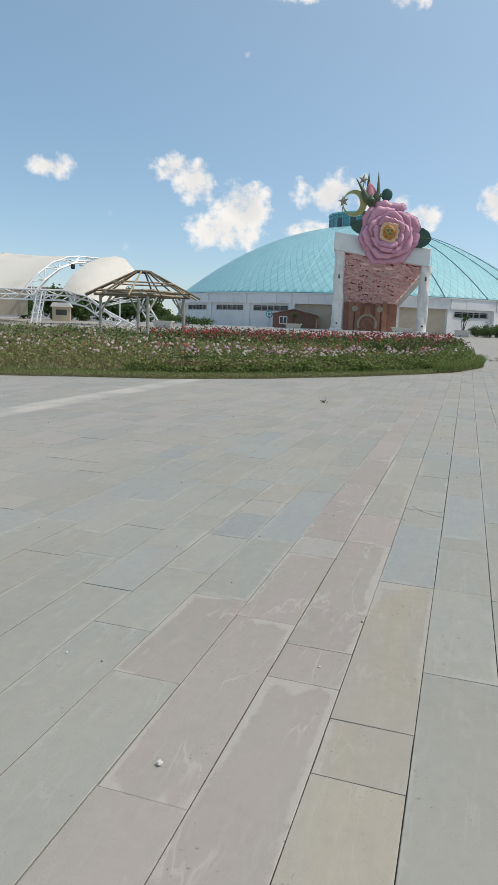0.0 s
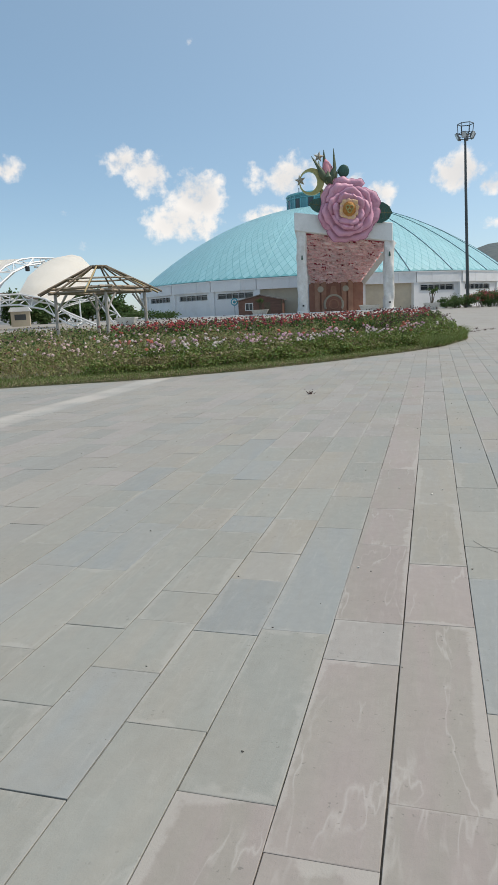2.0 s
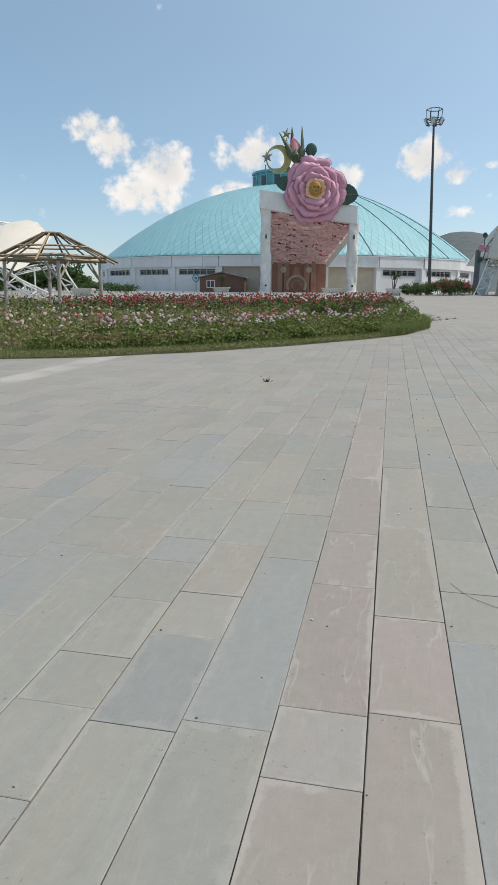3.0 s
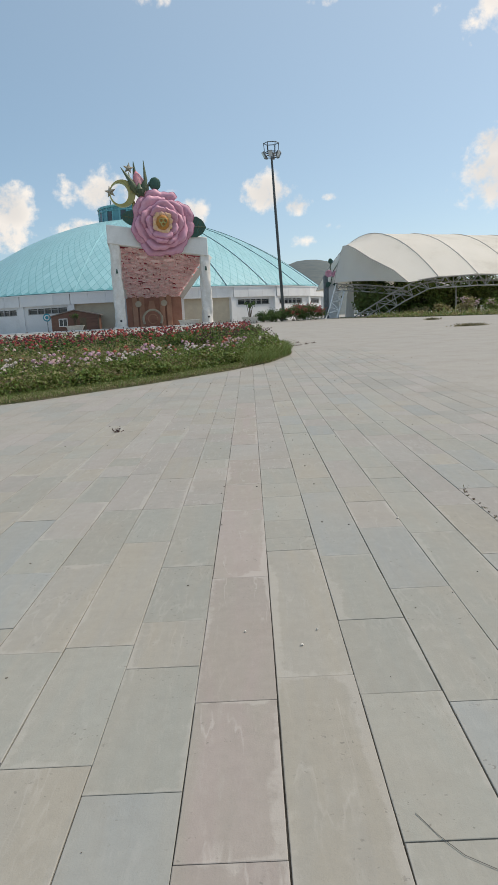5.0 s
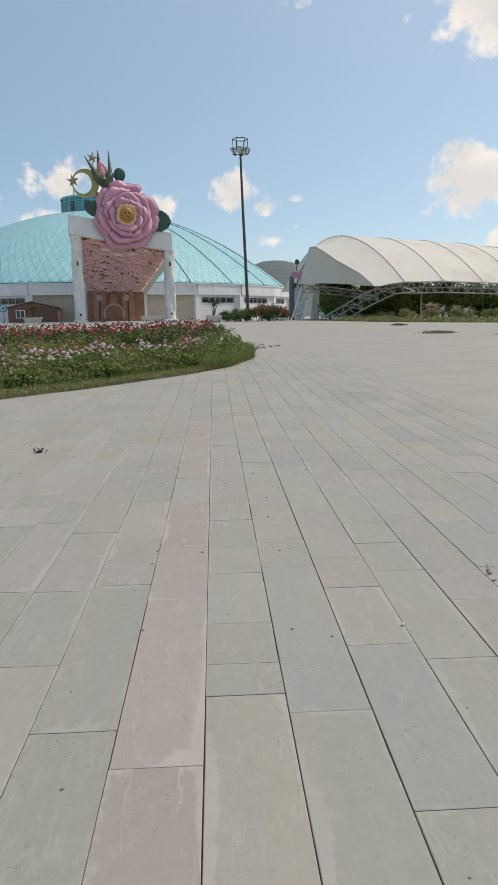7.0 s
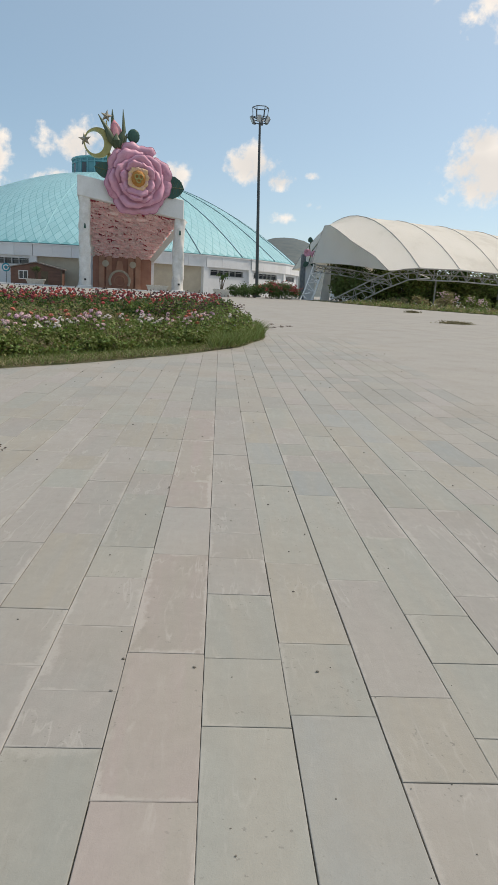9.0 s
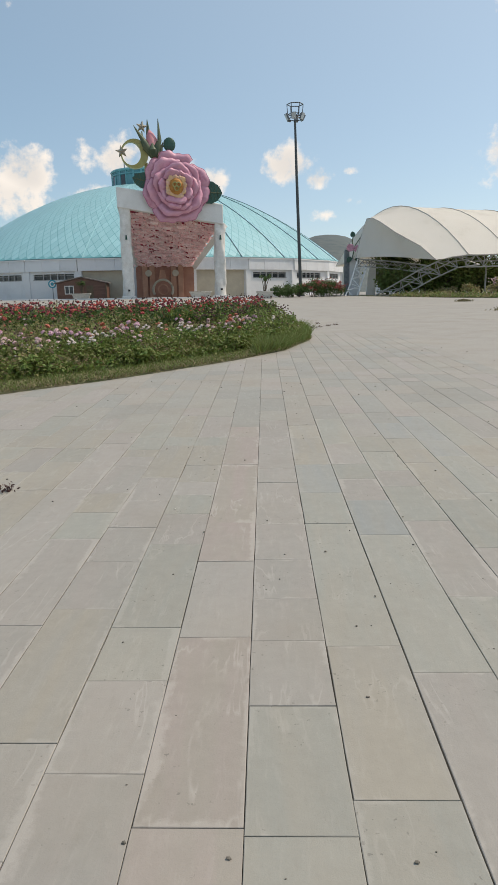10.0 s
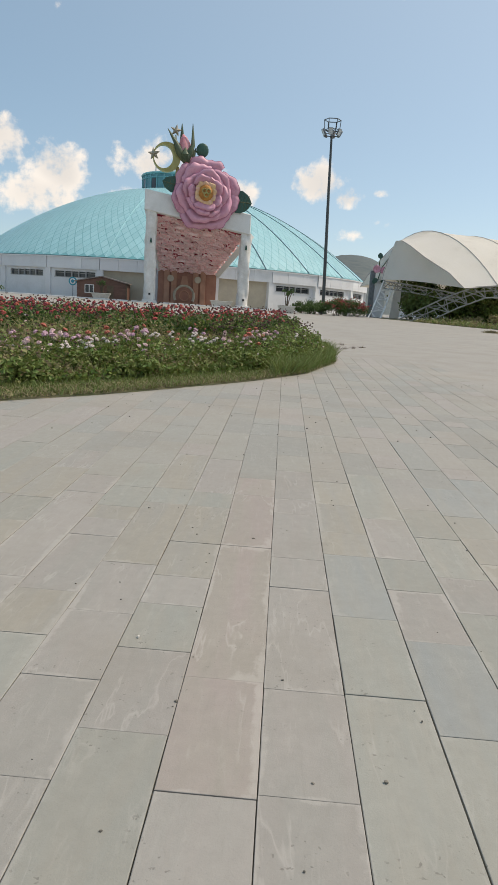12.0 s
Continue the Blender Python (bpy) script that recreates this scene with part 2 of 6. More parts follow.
    vein = calc("MULTIPLY", calc("MULTIPLY", vein, span(patch, 0.46, 0.58)), 0.55 * lime)
    col = mix(vein, col, (0.53, 0.505, 0.47))
    col = mix(calc("MULTIPLY", span(dirt, 0.52, 0.75), 0.36), col, (0.255, 0.232, 0.195))
    col = mix(calc("MULTIPLY", span(sand, 0.5, 0.72), 0.35), col, (0.385, 0.352, 0.30))
    pitted = calc("MULTIPLY", span(speck, 0.66, 0.72), span(patch, 0.50, 0.62))
    col = mix(calc("MULTIPLY", pitted, 0.6), col, (0.15, 0.14, 0.125))
    col = mix(calc("MULTIPLY", span(pit, 0.64, 0.74), 0.4), col, (0.18, 0.17, 0.155))
    if base:
        # mortar and lime smeared unevenly along the slab's edges
        gen = t.nodes.new("ShaderNodeSeparateXYZ")
        link(tc.outputs["Generated"], gen.inputs[0])
        gx, gy = (calc("MULTIPLY", calc("MINIMUM", gen.outputs[i], calc("SUBTRACT", 1.0, gen.outputs[i])), (0.35, 0.9)[i]) for i in range(2))
        reach = calc("ADD", calc("MULTIPLY_ADD", wander, 0.24, -0.128), calc("MULTIPLY_ADD", mottle, 0.07, -0.035))
        rim = calc("SUBTRACT", calc("MINIMUM", gx, gy), reach)
        col = mix(calc("MULTIPLY", span(rim, 0.0, 0.02, 1.0, 0.0), 0.10 + 0.42 * lime), col, (0.48, 0.455, 0.42))
    pale = calc("MULTIPLY", span(calc("ABSOLUTE", calc("ADD", sep.outputs[0], 6.65)), 0.22, 0.40, 1.0, 0.0), span(dirt, 0.35, 0.6, 0.15, 0.6))
    col = mix(pale, col, (0.53, 0.50, 0.455))
    link(col, b.inputs["Base Color"])
    link(span(dirt, 0.3, 0.7, 0.62, 0.85), b.inputs["Roughness"])
    b.inputs["Specular IOR Level"].default_value = 0.35
    bp = node("ShaderNodeBump", Strength=0.3, Distance=0.004)
    link(calc("SUBTRACT", calc("ADD", pit, calc("MULTIPLY", grain, 0.5)), calc("MULTIPLY", pitted, 0.8)), bp.inputs["Height"])
    link(bp.outputs[0], b.inputs["Normal"])
    return m


STONE_MANY = stone_material("paving_stone_field")
STONES = {"green": stone_material("grey_green_stone", (0.316, 0.322, 0.290), (0.336, 0.327, 0.286), 0.22), "blue": stone_material("blue_grey_stone", (0.304, 0.320, 0.308), (0.322, 0.325, 0.298), 0.12),
          "beige": stone_material("beige_stone", (0.348, 0.328, 0.280), (0.332, 0.324, 0.292), 0.3), "rosy": stone_material("rosy_stone", (0.358, 0.315, 0.288), (0.338, 0.316, 0.276), 0.55),
          "warm": stone_material("warm_grey_stone", (0.346, 0.327, 0.300), (0.330, 0.322, 0.294), 0.42), "ochre": stone_material("ochre_stone", (0.362, 0.330, 0.262), (0.346, 0.328, 0.286), 0.3)}
JOINT = material("joint_dirt", (0.22, 0.19, 0.15), (0.08, 0.066, 0.05), 4, 0.95, 0.5)
EARTH = material("bed_earth", (0.16, 0.13, 0.08), (0.10, 0.10, 0.05), 2.0, 0.95, 0.8, grain=30)
VERGE = material("grass_ground", (0.10, 0.12, 0.05), (0.19, 0.17, 0.10), 1.2, 0.95, 0.7, grain=25)
WHITE = material("white_render", (0.80, 0.80, 0.78), (0.72, 0.72, 0.70), 0.4, 0.75, 0.2, stain=(0.60, 0.59, 0.56), stain_scale=0.25)
WALLW = material("white_wall_panel", (0.76, 0.78, 0.79), (0.70, 0.72, 0.74), 0.3, 0.6, 0.1, vary=0.06, stain=(0.60, 0.61, 0.61), stain_scale=0.2)
CARVED = material("carved_plaster", (0.78, 0.77, 0.74), (0.66, 0.64, 0.60), 1.6, 0.8, 0.5, grain=12)
BEIGE = material("beige_stone_cladding", (0.55, 0.49, 0.38), (0.48, 0.42, 0.33), 0.8, 0.8, 0.3, vary=0.08)
PORTAL = material("terracotta_portal", (0.42, 0.20, 0.13), (0.34, 0.15, 0.10), 0.8, 0.6, 0.3)
PORTAL2 = material("terracotta_light", (0.50, 0.27, 0.18), (0.40, 0.20, 0.13), 0.8, 0.6, 0.3)
RELIEF = material("rosy_relief_plaster", (0.93, 0.56, 0.57), (0.96, 0.82, 0.80), 1.4, 0.7, 0.3, vary=0.35, island=True)
RELIEF_BACK = material("deep_red_relief_ground", (0.50, 0.05, 0.09), (0.60, 0.12, 0.16), 0.6, 0.75, 0.3)
TEAL = material("teal_roof_panel", (0.27, 0.54, 0.58), (0.32, 0.59, 0.63), 0.1, 0.38, 0.0, vary=0.07, island=True, grain=4)
TEAL_SEAM = material("roof_seam", (0.12, 0.37, 0.41), (0.16, 0.43, 0.46), 0.5, 0.4)
RIB = material("roof_rib_blue_grey", (0.09, 0.19, 0.23), None, 0.5, 0.4)
TOWER_GLASS = material("lantern_teal_cladding", (0.10, 0.33, 0.36), (0.07, 0.25, 0.29), 0.5, 0.25)
DARKGLASS = material("window_glass_dark", (0.045, 0.05, 0.055), (0.07, 0.075, 0.08), 0.6, 0.12)
FRAME_GREY = material("window_frame_grey", (0.42, 0.43, 0.43), None, 2, 0.5)
PINK = material("rose_petal_pink", (0.62, 0.29, 0.39), (0.70, 0.38, 0.47), 0.6, 0.5, 0.1, vary=0.15, stain=(0.44, 0.12, 0.21), stain_scale=0.6)
PETAL_SHADE = material("petal_crease_shade_mauve", (0.40, 0.13, 0.23), (0.50, 0.20, 0.30), 0.8, 0.5)
CREAM_PINK = material("inner_petal_cream_pink", (0.72, 0.42, 0.34), (0.74, 0.50, 0.24), 1.2, 0.5, vary=0.2)
ROSE_RED = material("rose_bud_pink", (0.66, 0.24, 0.28), (0.74, 0.42, 0.42), 0.8, 0.5)
GOLD = material("rose_heart_gold", (0.40, 0.15, 0.03), (0.52, 0.24, 0.05), 2.5, 0.6, 0.4)
OLIVE = material("crescent_olive_gold", (0.34, 0.30, 0.10), (0.42, 0.38, 0.16), 0.8, 0.4, metal=0.3)
STARM = material("star_grey_gold", (0.40, 0.37, 0.30), (0.30, 0.27, 0.20), 1, 0.45, metal=0.3)
DARKGREEN = material("painted_leaf_dark_green", (0.02, 0.075, 0.055), (0.03, 0.10, 0.07), 0.8, 0.4, 0.1)
STEMGREEN = material("painted_stem_green", (0.05, 0.09, 0.05), (0.10, 0.12, 0.06), 0.8, 0.5)
STEEL = material("dark_painted_mast", (0.05, 0.06, 0.065), (0.08, 0.09, 0.09), 1, 0.45, metal=0.2)
LAMPGREY = material("floodlight_housing", (0.12, 0.14, 0.15), (0.2, 0.22, 0.24), 3, 0.4, metal=0.4)
LENS = material("floodlight_glass", (0.55, 0.62, 0.66), None, 3, 0.15)
FABRIC = material("tent_membrane_white", (0.91, 0.88, 0.82), (0.86, 0.83, 0.76), 0.12, 0.7, 0.0, stain=(0.70, 0.66, 0.59), stain_scale=0.12, thin=0.42)
SHADED_INTERIOR = material("shaded_interior_beige", (0.46, 0.41, 0.33), (0.38, 0.33, 0.26), 0.3, 0.8, 0.1)
GREYWALL = material("grey_plaster_wall", (0.46, 0.47, 0.48), (0.40, 0.41, 0.42), 0.3, 0.8, 0.1, stain=(0.33, 0.33, 0.33), stain_scale=0.2)
SEAM = material("tent_seam", (0.50, 0.47, 0.42), None, 0.5, 0.6)
TRUSS = material("painted_steel_truss", (0.40, 0.39, 0.35), (0.29, 0.28, 0.25), 0.8, 0.5, metal=0.1)
TRUSSW = material("white_steel_truss", (0.74, 0.75, 0.74), (0.64, 0.65, 0.64), 0.8, 0.5, metal=0.1)
TIMBER = material("weathered_timber", (0.38, 0.31, 0.23), (0.28, 0.22, 0.16), 3, 0.8, 0.5, vary=0.25, stretch=(4, 4, 0.6))
TIMBER_GREY = material("grey_timber_post", (0.44, 0.41, 0.37), (0.33, 0.30, 0.26), 3, 0.85, 0.5, vary=0.2, stretch=(4, 4, 0.6))
TIMBER_DARK = material("dark_timber_rafter", (0.12, 0.09, 0.065), (0.18, 0.14, 0.09), 3, 0.8, 0.4, vary=0.3)
BRONZE = material("rafter_yellow_wood", (0.42, 0.33, 0.17), (0.32, 0.24, 0.12), 3, 0.8, 0.4)
HUT = material("hut_brown_cladding", (0.20, 0.105, 0.075), (0.16, 0.08, 0.06), 1, 0.6, 0.2, vary=0.15)
HUTROOF = material("hut_roof_sheet", (0.30, 0.25, 0.22), (0.24, 0.20, 0.18), 1, 0.5, 0.1)
WHITEPVC = material("white_window_frame", (0.80, 0.80, 0.79), None, 2, 0.4)
CONCRETE = material("planter_concrete", (0.62, 0.60, 0.55), (0.50, 0.48, 0.44), 2, 0.85, 0.4, stain=(0.35, 0.33, 0.29), stain_scale=1.5)
BARK = material("bark", (0.14, 0.10, 0.07), (0.09, 0.07, 0.05), 5, 0.9, 0.8)
LEAF = material("leaf_green", (0.115, 0.175, 0.04), (0.21, 0.25, 0.065), 1.5, 0.6, vary=0.7, island=True, hue=0.06, thin=0.3)
LEAF_DARK = material("leaf_dark_green", (0.055, 0.105, 0.025), (0.09, 0.15, 0.04), 1.5, 0.6, vary=0.6, island=True, hue=0.06, thin=0.35)
LEAF_YELLOW = material("leaf_dry_green", (0.24, 0.23, 0.09), (0.33, 0.275, 0.155), 1.5, 0.7, vary=0.5, island=True, hue=0.06, thin=0.4)
LEAF_TREE = material("tree_leaf", (0.10, 0.15, 0.035), (0.165, 0.19, 0.055), 0.8, 0.6, vary=0.6, island=True, hue=0.06, thin=0.35)
GRASS = material("grass_blades", (0.12, 0.19, 0.045), (0.20, 0.225, 0.075), 1.0, 0.7, vary=0.5, island=True, hue=0.05, thin=0.35)
DRY = material("dry_grass", (0.30, 0.25, 0.14), (0.22, 0.20, 0.10), 1.0, 0.85, vary=0.5, island=True)
RED = material("dahlia_red", (0.42, 0.055, 0.05), (0.24, 0.035, 0.04), 2, 0.7, vary=0.7, island=True, hue=0.03)
DEADHEAD = material("spent_blossom_dark", (0.07, 0.03, 0.03), (0.10, 0.05, 0.04), 2, 0.8, vary=0.5, island=True)
BLUSH = material("dahlia_pale_pink", (0.56, 0.35, 0.37), (0.62, 0.47, 0.44), 2, 0.6, vary=0.45, island=True, hue=0.05)
MAUVE = material("dahlia_mauve", (0.50, 0.27, 0.36), (0.58, 0.38, 0.44), 2, 0.6, vary=0.4, island=True)
CREAM = material("dahlia_white", (0.60, 0.54, 0.49), (0.52, 0.42, 0.39), 2, 0.6, vary=0.35, island=True)
CORAL = material("dahlia_coral", (0.42, 0.09, 0.06), (0.50, 0.17, 0.10), 2, 0.6, vary=0.3, island=True)
HILL = material("haze_tinted_wooded_hill", (0.075, 0.10, 0.105), (0.115, 0.135, 0.13), 0.05, 0.95, 0.3, grain=0.5, stain=(0.14, 0.16, 0.15), stain_scale=0.02)
APART = material("apartment_wall", (0.56, 0.45, 0.39), (0.50, 0.40, 0.35), 0.3, 0.8, 0.1, stain=(0.36, 0.33, 0.30), stain_scale=0.3)
APARTROOF = material("apartment_roof_brown", (0.10, 0.07, 0.06), (0.14, 0.09, 0.07), 1, 0.8, 0.3)
ROOFTILE = material("red_roof_tiles", (0.38, 0.16, 0.09), (0.30, 0.12, 0.07), 1, 0.8, 0.3)
PEBBLE = material("pebble", (0.22, 0.20, 0.17), (0.12, 0.11, 0.09), 8, 0.9, 0.4, vary=0.6, island=True)
PALEPEB = material("pale_stone_chip", (0.66, 0.63, 0.57), (0.52, 0.49, 0.44), 20, 0.85, 0.5)
BLUE = material("turquoise_sign", (0.02, 0.30, 0.40), None, 2, 0.4)
WIREGREY = material("weathered_wire", (0.13, 0.12, 0.11), None, 2, 0.6)
CABLE = material("black_cable", (0.02, 0.02, 0.02), None, 2, 0.5)


# ---------- building helpers ----------
class Shape:
    """Collects vertices and faces of one mesh."""

    def __init__(self):
        self.v, self.f = [], []

    def add(self, verts, faces):
        n = len(self.v)
        self.v += [tuple(p) for p in verts]
        self.f += [tuple(i + n for i in q) for q in faces]
        return self

    def box(self, x0, y0, z0, x1, y1, z1, m=None):
        p = [Vector((x, y, z)) for z in (z0, z1) for y in (y0, y1) for x in (x0, x1)]
        if m is not None:
            p = [m @ q for q in p]
        return self.add(p, [(0, 2, 3, 1), (4, 5, 7, 6), (0, 1, 5, 4), (2, 6, 7, 3), (0, 4, 6, 2), (1, 3, 7, 5)])

    def tube(self, pts, r, n=6, caps=True):
        """A round bar along a line of points; r is one radius, or one for each point."""
        pts = [Vector(p) for p in pts]
        rs = r if isinstance(r, (list, tuple)) else [r] * len(pts)
        verts, faces = [], []
        for i, p in enumerate(pts):
            d = (pts[min(i + 1, len(pts) - 1)] - pts[max(i - 1, 0)]).normalized()
            a = d.orthogonal().normalized() if abs(d.z) < 0.9 else d.cross(Vector((0, 1, 0))).normalized()
            if abs(d.z) < 0.9:
                a = d.cross(Vector((0, 0, 1))).normalized()
            b = d.cross(a)
            verts += [p + rs[i] * (math.cos(k * math.tau / n) * a + math.sin(k * math.tau / n) * b) for k in range(n)]
        for i in range(len(pts) - 1):
            faces += [(i * n + k, i * n + (k + 1) % n, (i + 1) * n + (k + 1) % n, (i + 1) * n + k) for k in range(n)]
        if caps:
            faces += [tuple(range(n - 1, -1, -1)), tuple(range((len(pts) - 1) * n, len(pts) * n))]
        return self.add(verts, faces)

    def sheet(self, fn, nu, nv, thick=0.0):
        """A surface fn(u, v), u and v from 0 to 1; with thickness it becomes a closed shell."""
        rows = [[Vector(fn(i / nu, j / nv)) for i in range(nu + 1)] for j in range(nv + 1)]
        w = nu + 1
        verts = [p for row in rows for p in row]
        faces = [(j * w + i, j * w + i + 1, (j + 1) * w + i + 1, (j + 1) * w + i) for j in range(nv) for i in range(nu)]
        if thick:
            back = []
            for j in range(nv + 1):
                for i in range(w):
                    du = rows[j][min(i + 1, nu)] - rows[j][max(i - 1, 0)]
                    dv = rows[min(j + 1, nv)][i] - rows[max(j - 1, 0)][i]
                    nrm = du.cross(dv)
                    back.append(rows[j][i] - (nrm.normalized() * thick if nrm.length > 1e-9 else Vector()))
            n = len(verts)
            verts += back
            faces += [tuple(reversed([i + n for i in q])) for q in faces]
            rim = [i for i in range(w)] + [j * w + nu for j in range(1, nv + 1)] + [nv * w + i for i in range(nu - 1, -1, -1)] + [j * w for j in range(nv - 1, 0, -1)]
            for a, b in zip(rim, rim[1:] + rim[:1]):
                faces.append((b, a, a + n, b + n))
        return self.add(verts, faces)

    def prism(self, outline, y0, y1):
        """An outline in x and z, drawn out along y."""
        n = len(outline)
        verts = [(x, y0, z) for x, z in outline] + [(x, y1, z) for x, z in outline]
        faces = [tuple(range(n)), tuple(range(2 * n - 1, n - 1, -1))] + [(i, i + n, (i + 1) % n + n, (i + 1) % n) for i in range(n)]
        return self.add(verts, faces)

    def ball(self, c, r, n=8, m=5, squash=(1, 1, 1), wobble=0.0):
        c = Vector(c)
        verts = [c + Vector((0, 0, r * squash[2]))]
        for j in range(1, m):
            for i in range(n):
                a, b = i * math.tau / n, j * math.pi / m
                k = r * (1 + random.uniform(-wobble, wobble))
                verts.append(c + Vector((k * math.sin(b) * math.cos(a) * squash[0], k * math.sin(b) * math.sin(a) * squash[1], k * math.cos(b) * squash[2])))
        verts.append(c - Vector((0, 0, r * squash[2])))
        faces = [(0, 1 + i, 1 + (i + 1) % n) for i in range(n)]
        for j in range(m - 2):
            faces += [(1 + j * n + i, 1 + (j + 1) * n + i, 1 + (j + 1) * n + (i + 1) % n, 1 + j * n + (i + 1) % n) for i in range(n)]
        last = len(verts) - 1
        faces += [(last, 1 + (m - 2) * n + (i + 1) % n, 1 + (m - 2) * n + i) for i in range(n)]
        return self.add(verts, faces)

    def mesh(self, name, mat, bevel=0.0, smooth=False):
        me = bpy.data.meshes.new(name)
        me.from_pydata(self.v, [], self.f)
        bm = bmesh.new()
        bm.from_mesh(me)
        bmesh.ops.recalc_face_normals(bm, faces=bm.faces)
        if bevel:
            bmesh.ops.bevel(bm, geom=list(bm.edges), offset=bevel, segments=1, affect="EDGES", clamp_overlap=True)
        if smooth:
            for q in bm.faces:
                q.smooth = True
        bm.to_mesh(me)
        bm.free()
        me.materials.append(mat)
        return me


def part(name, shape, mat, parent, label="", bevel=0.0, smooth=False, place=None):
    """Links a shape as ONE mesh object under a thing or a part."""
    ob = new(name, shape.mesh(name, mat, bevel, smooth) if isinstance(shape, Shape) else shape)
    ob.parent = parent
    if smooth:
        ob.data.set_sharp_from_angle(angle=radians(55))
    if place is not None:
        ob.matrix_basis = place
    if label:
        tagged(ob, label)
    return ob


def thing(name, place, label, category, group="", kind=""):
    ob = new(name)
    ob.empty_display_size = 0.2
    ob.matrix_basis = place
    return tagged(ob, label, category, group, kind)


def solid(name, shape, mat, label, category, group="", kind="", bevel=0.0, smooth=False, place=None):
    ob = new(name, shape.mesh(name, mat, bevel, smooth) if isinstance(shape, Shape) else shape)
    if place is not None:
        ob.matrix_basis = place
    return tagged(ob, label, category, group, kind)


def ground_z(y):
    """The plaza is level near the walk and rises gently towards the halls."""
    t = min(max((y - 12) / 83, 0), 1)
    return 1.1 * (t if t > 0.06 else t * t / 0.06 * 0.5 + t * 0.5)


def leaf_mesh(name, mat, centres, sizes, seed, long=1.6, upright=0.3, smooth=False):
    """Many small folded leaves, one island each."""
    rng = np.random.default_rng(seed)
    c = np.asarray(centres, float)
    n = len(c)
    s = np.broadcast_to(np.asarray(sizes, float), (n,))[:, None]
    d = rng.normal(size=(n, 3))
    d[:, 2] = d[:, 2] * (1 - upright) + upright * np.abs(rng.normal(1.2, 0.4, n))
    d /= np.linalg.norm(d, axis=1)[:, None] + 1e-9
    side = np.cross(d, rng.normal(size=(n, 3)))
    side /= np.linalg.norm(side, axis=1)[:, None] + 1e-9
    up = np.cross(side, d)
    tip, root = c + d * s * long * 0.5, c - d * s * long * 0.5
    l, r = c + side * s * 0.5 + up * s * 0.15, c - side * s * 0.5 + up * s * 0.15
    verts = np.stack([root, l, tip, r], 1).reshape(-1, 3)
    me = bpy.data.meshes.new(name)
    idx = np.arange(n) * 4
    faces = np.concatenate([np.stack([idx, idx + 1, idx + 2], 1), np.stack([idx, idx + 2, idx + 3], 1)])
    me.from_pydata(verts.tolist(), [], faces.tolist())
    me.materials.append(mat)
    return me


def blossom_mesh(name, mat, centres, sizes, seed, petals=9):
    """Dahlia heads: each a double ring of pointed petals round a raised heart."""
    rng = np.random.default_rng(seed)
    verts, faces = [], []
    for c, s in zip(np.asarray(centres, float).tolist(), np.asarray(sizes, float).tolist()):
        tilt = Vector((float(rng.normal(0, 0.5)), float(rng.normal(-0.45, 0.4)), 1.0)).normalized()
        a = tilt.orthogonal().normalized()
        b = tilt.cross(a)
        c = Vector(c)
        base = len(verts)
        verts.append(c + tilt * s * 0.35)
        k = petals * 2
        for ring, (rad, h) in enumerate(((0.30, 0.33), (0.5, 0.06))):
            for i in range(k):
                ang = i * math.tau / k + ring * 0.2
                rr = s * rad * (1.0 if i % 2 == 0 else 0.72)
                verts.append(c + rr * (math.cos(ang) * a + math.sin(ang) * b) + tilt * s * (h + (0.0 if i % 2 == 0 else 0.08)))
        verts.append(c - tilt * s * 0.12)
        for i in range(k):
            j = (i + 1) % k
            faces += [(base, base + 1 + i, base + 1 + j), (base + 1 + i, base + 1 + k + i, base + 1 + k + j, base + 1 + j), (base + 1 + k + i, base + 1 + 2 * k, base + 1 + k + j)]
    me = bpy.data.meshes.new(name)
    me.from_pydata([tuple(p) for p in verts], [], faces)
    me.materials.append(mat)
    return me

# ---------- the ground ----------
def build_ground():
    xs = sorted(set([-3000, -800, -300, -120, -60, -30, 4.55, 30, 60, 120, 300, 800, 3000] + list(np.arange(-14.0, 3.6, 3.5).round(2))))
    ys = sorted(set([-1500, -300, -60, -20, 40, 50, 60, 72, 84, 95, 110, 140, 200, 400, 900, 4000] + list(np.arange(-7.0, 29.1, 3.0).round(2))))
    shape = Shape()
    shape.v = [(float(x), float(y), ground_z(float(y)) - (0.014 if -14.1 < x < 4.56 and -7.1 < y < 29.1 else 0.0)) for y in ys for x in xs]
    w = len(xs)
    shape.f = [(j * w + i, j * w + i + 1, (j + 1) * w + i + 1, (j + 1) * w + i) for j in range(len(ys) - 1) for i in range(w - 1)]
    ob = solid("ground", shape, STONE_MANY, "pale grey stone plaza ground rising gently to the halls", "ground", kind="structure")
    ob.data.materials.append(JOINT)
    for q in ob.data.polygons:
        c = q.center
        q.material_index = 1 if -14 < c.x < 4.55 and -7 < c.y < 29 else 0
    return ob


ground = build_ground()


def hills():
    """A wooded ridge behind the halls, its colour greyed to paint in the distance haze."""
    def fn(u, v):
        a = radians(-60 + 130 * u)
        d = 900 + 900 * v
        prof = 8 + 80 * math.exp(-((math.degrees(a) - 5.0) / 6.0) ** 2) + 22 * math.exp(-((math.degrees(a) - 24) / 12.0) ** 2) + 9 * noise.noise((u * 14, 3.1, 0)) + 4 * noise.noise((u * 60, 1, 0))
        return (math.sin(a) * d, math.cos(a) * d, -4 + prof * math.sin(min(v * 1.3, 1) * math.pi / 2) * (d / 1100))
    solid("backdrop_hill", Shape().sheet(fn, 160, 14), HILL, "distant wooded hill ridge with blue-grey haze in its colour", "hill", kind="structure", smooth=True)


hills()

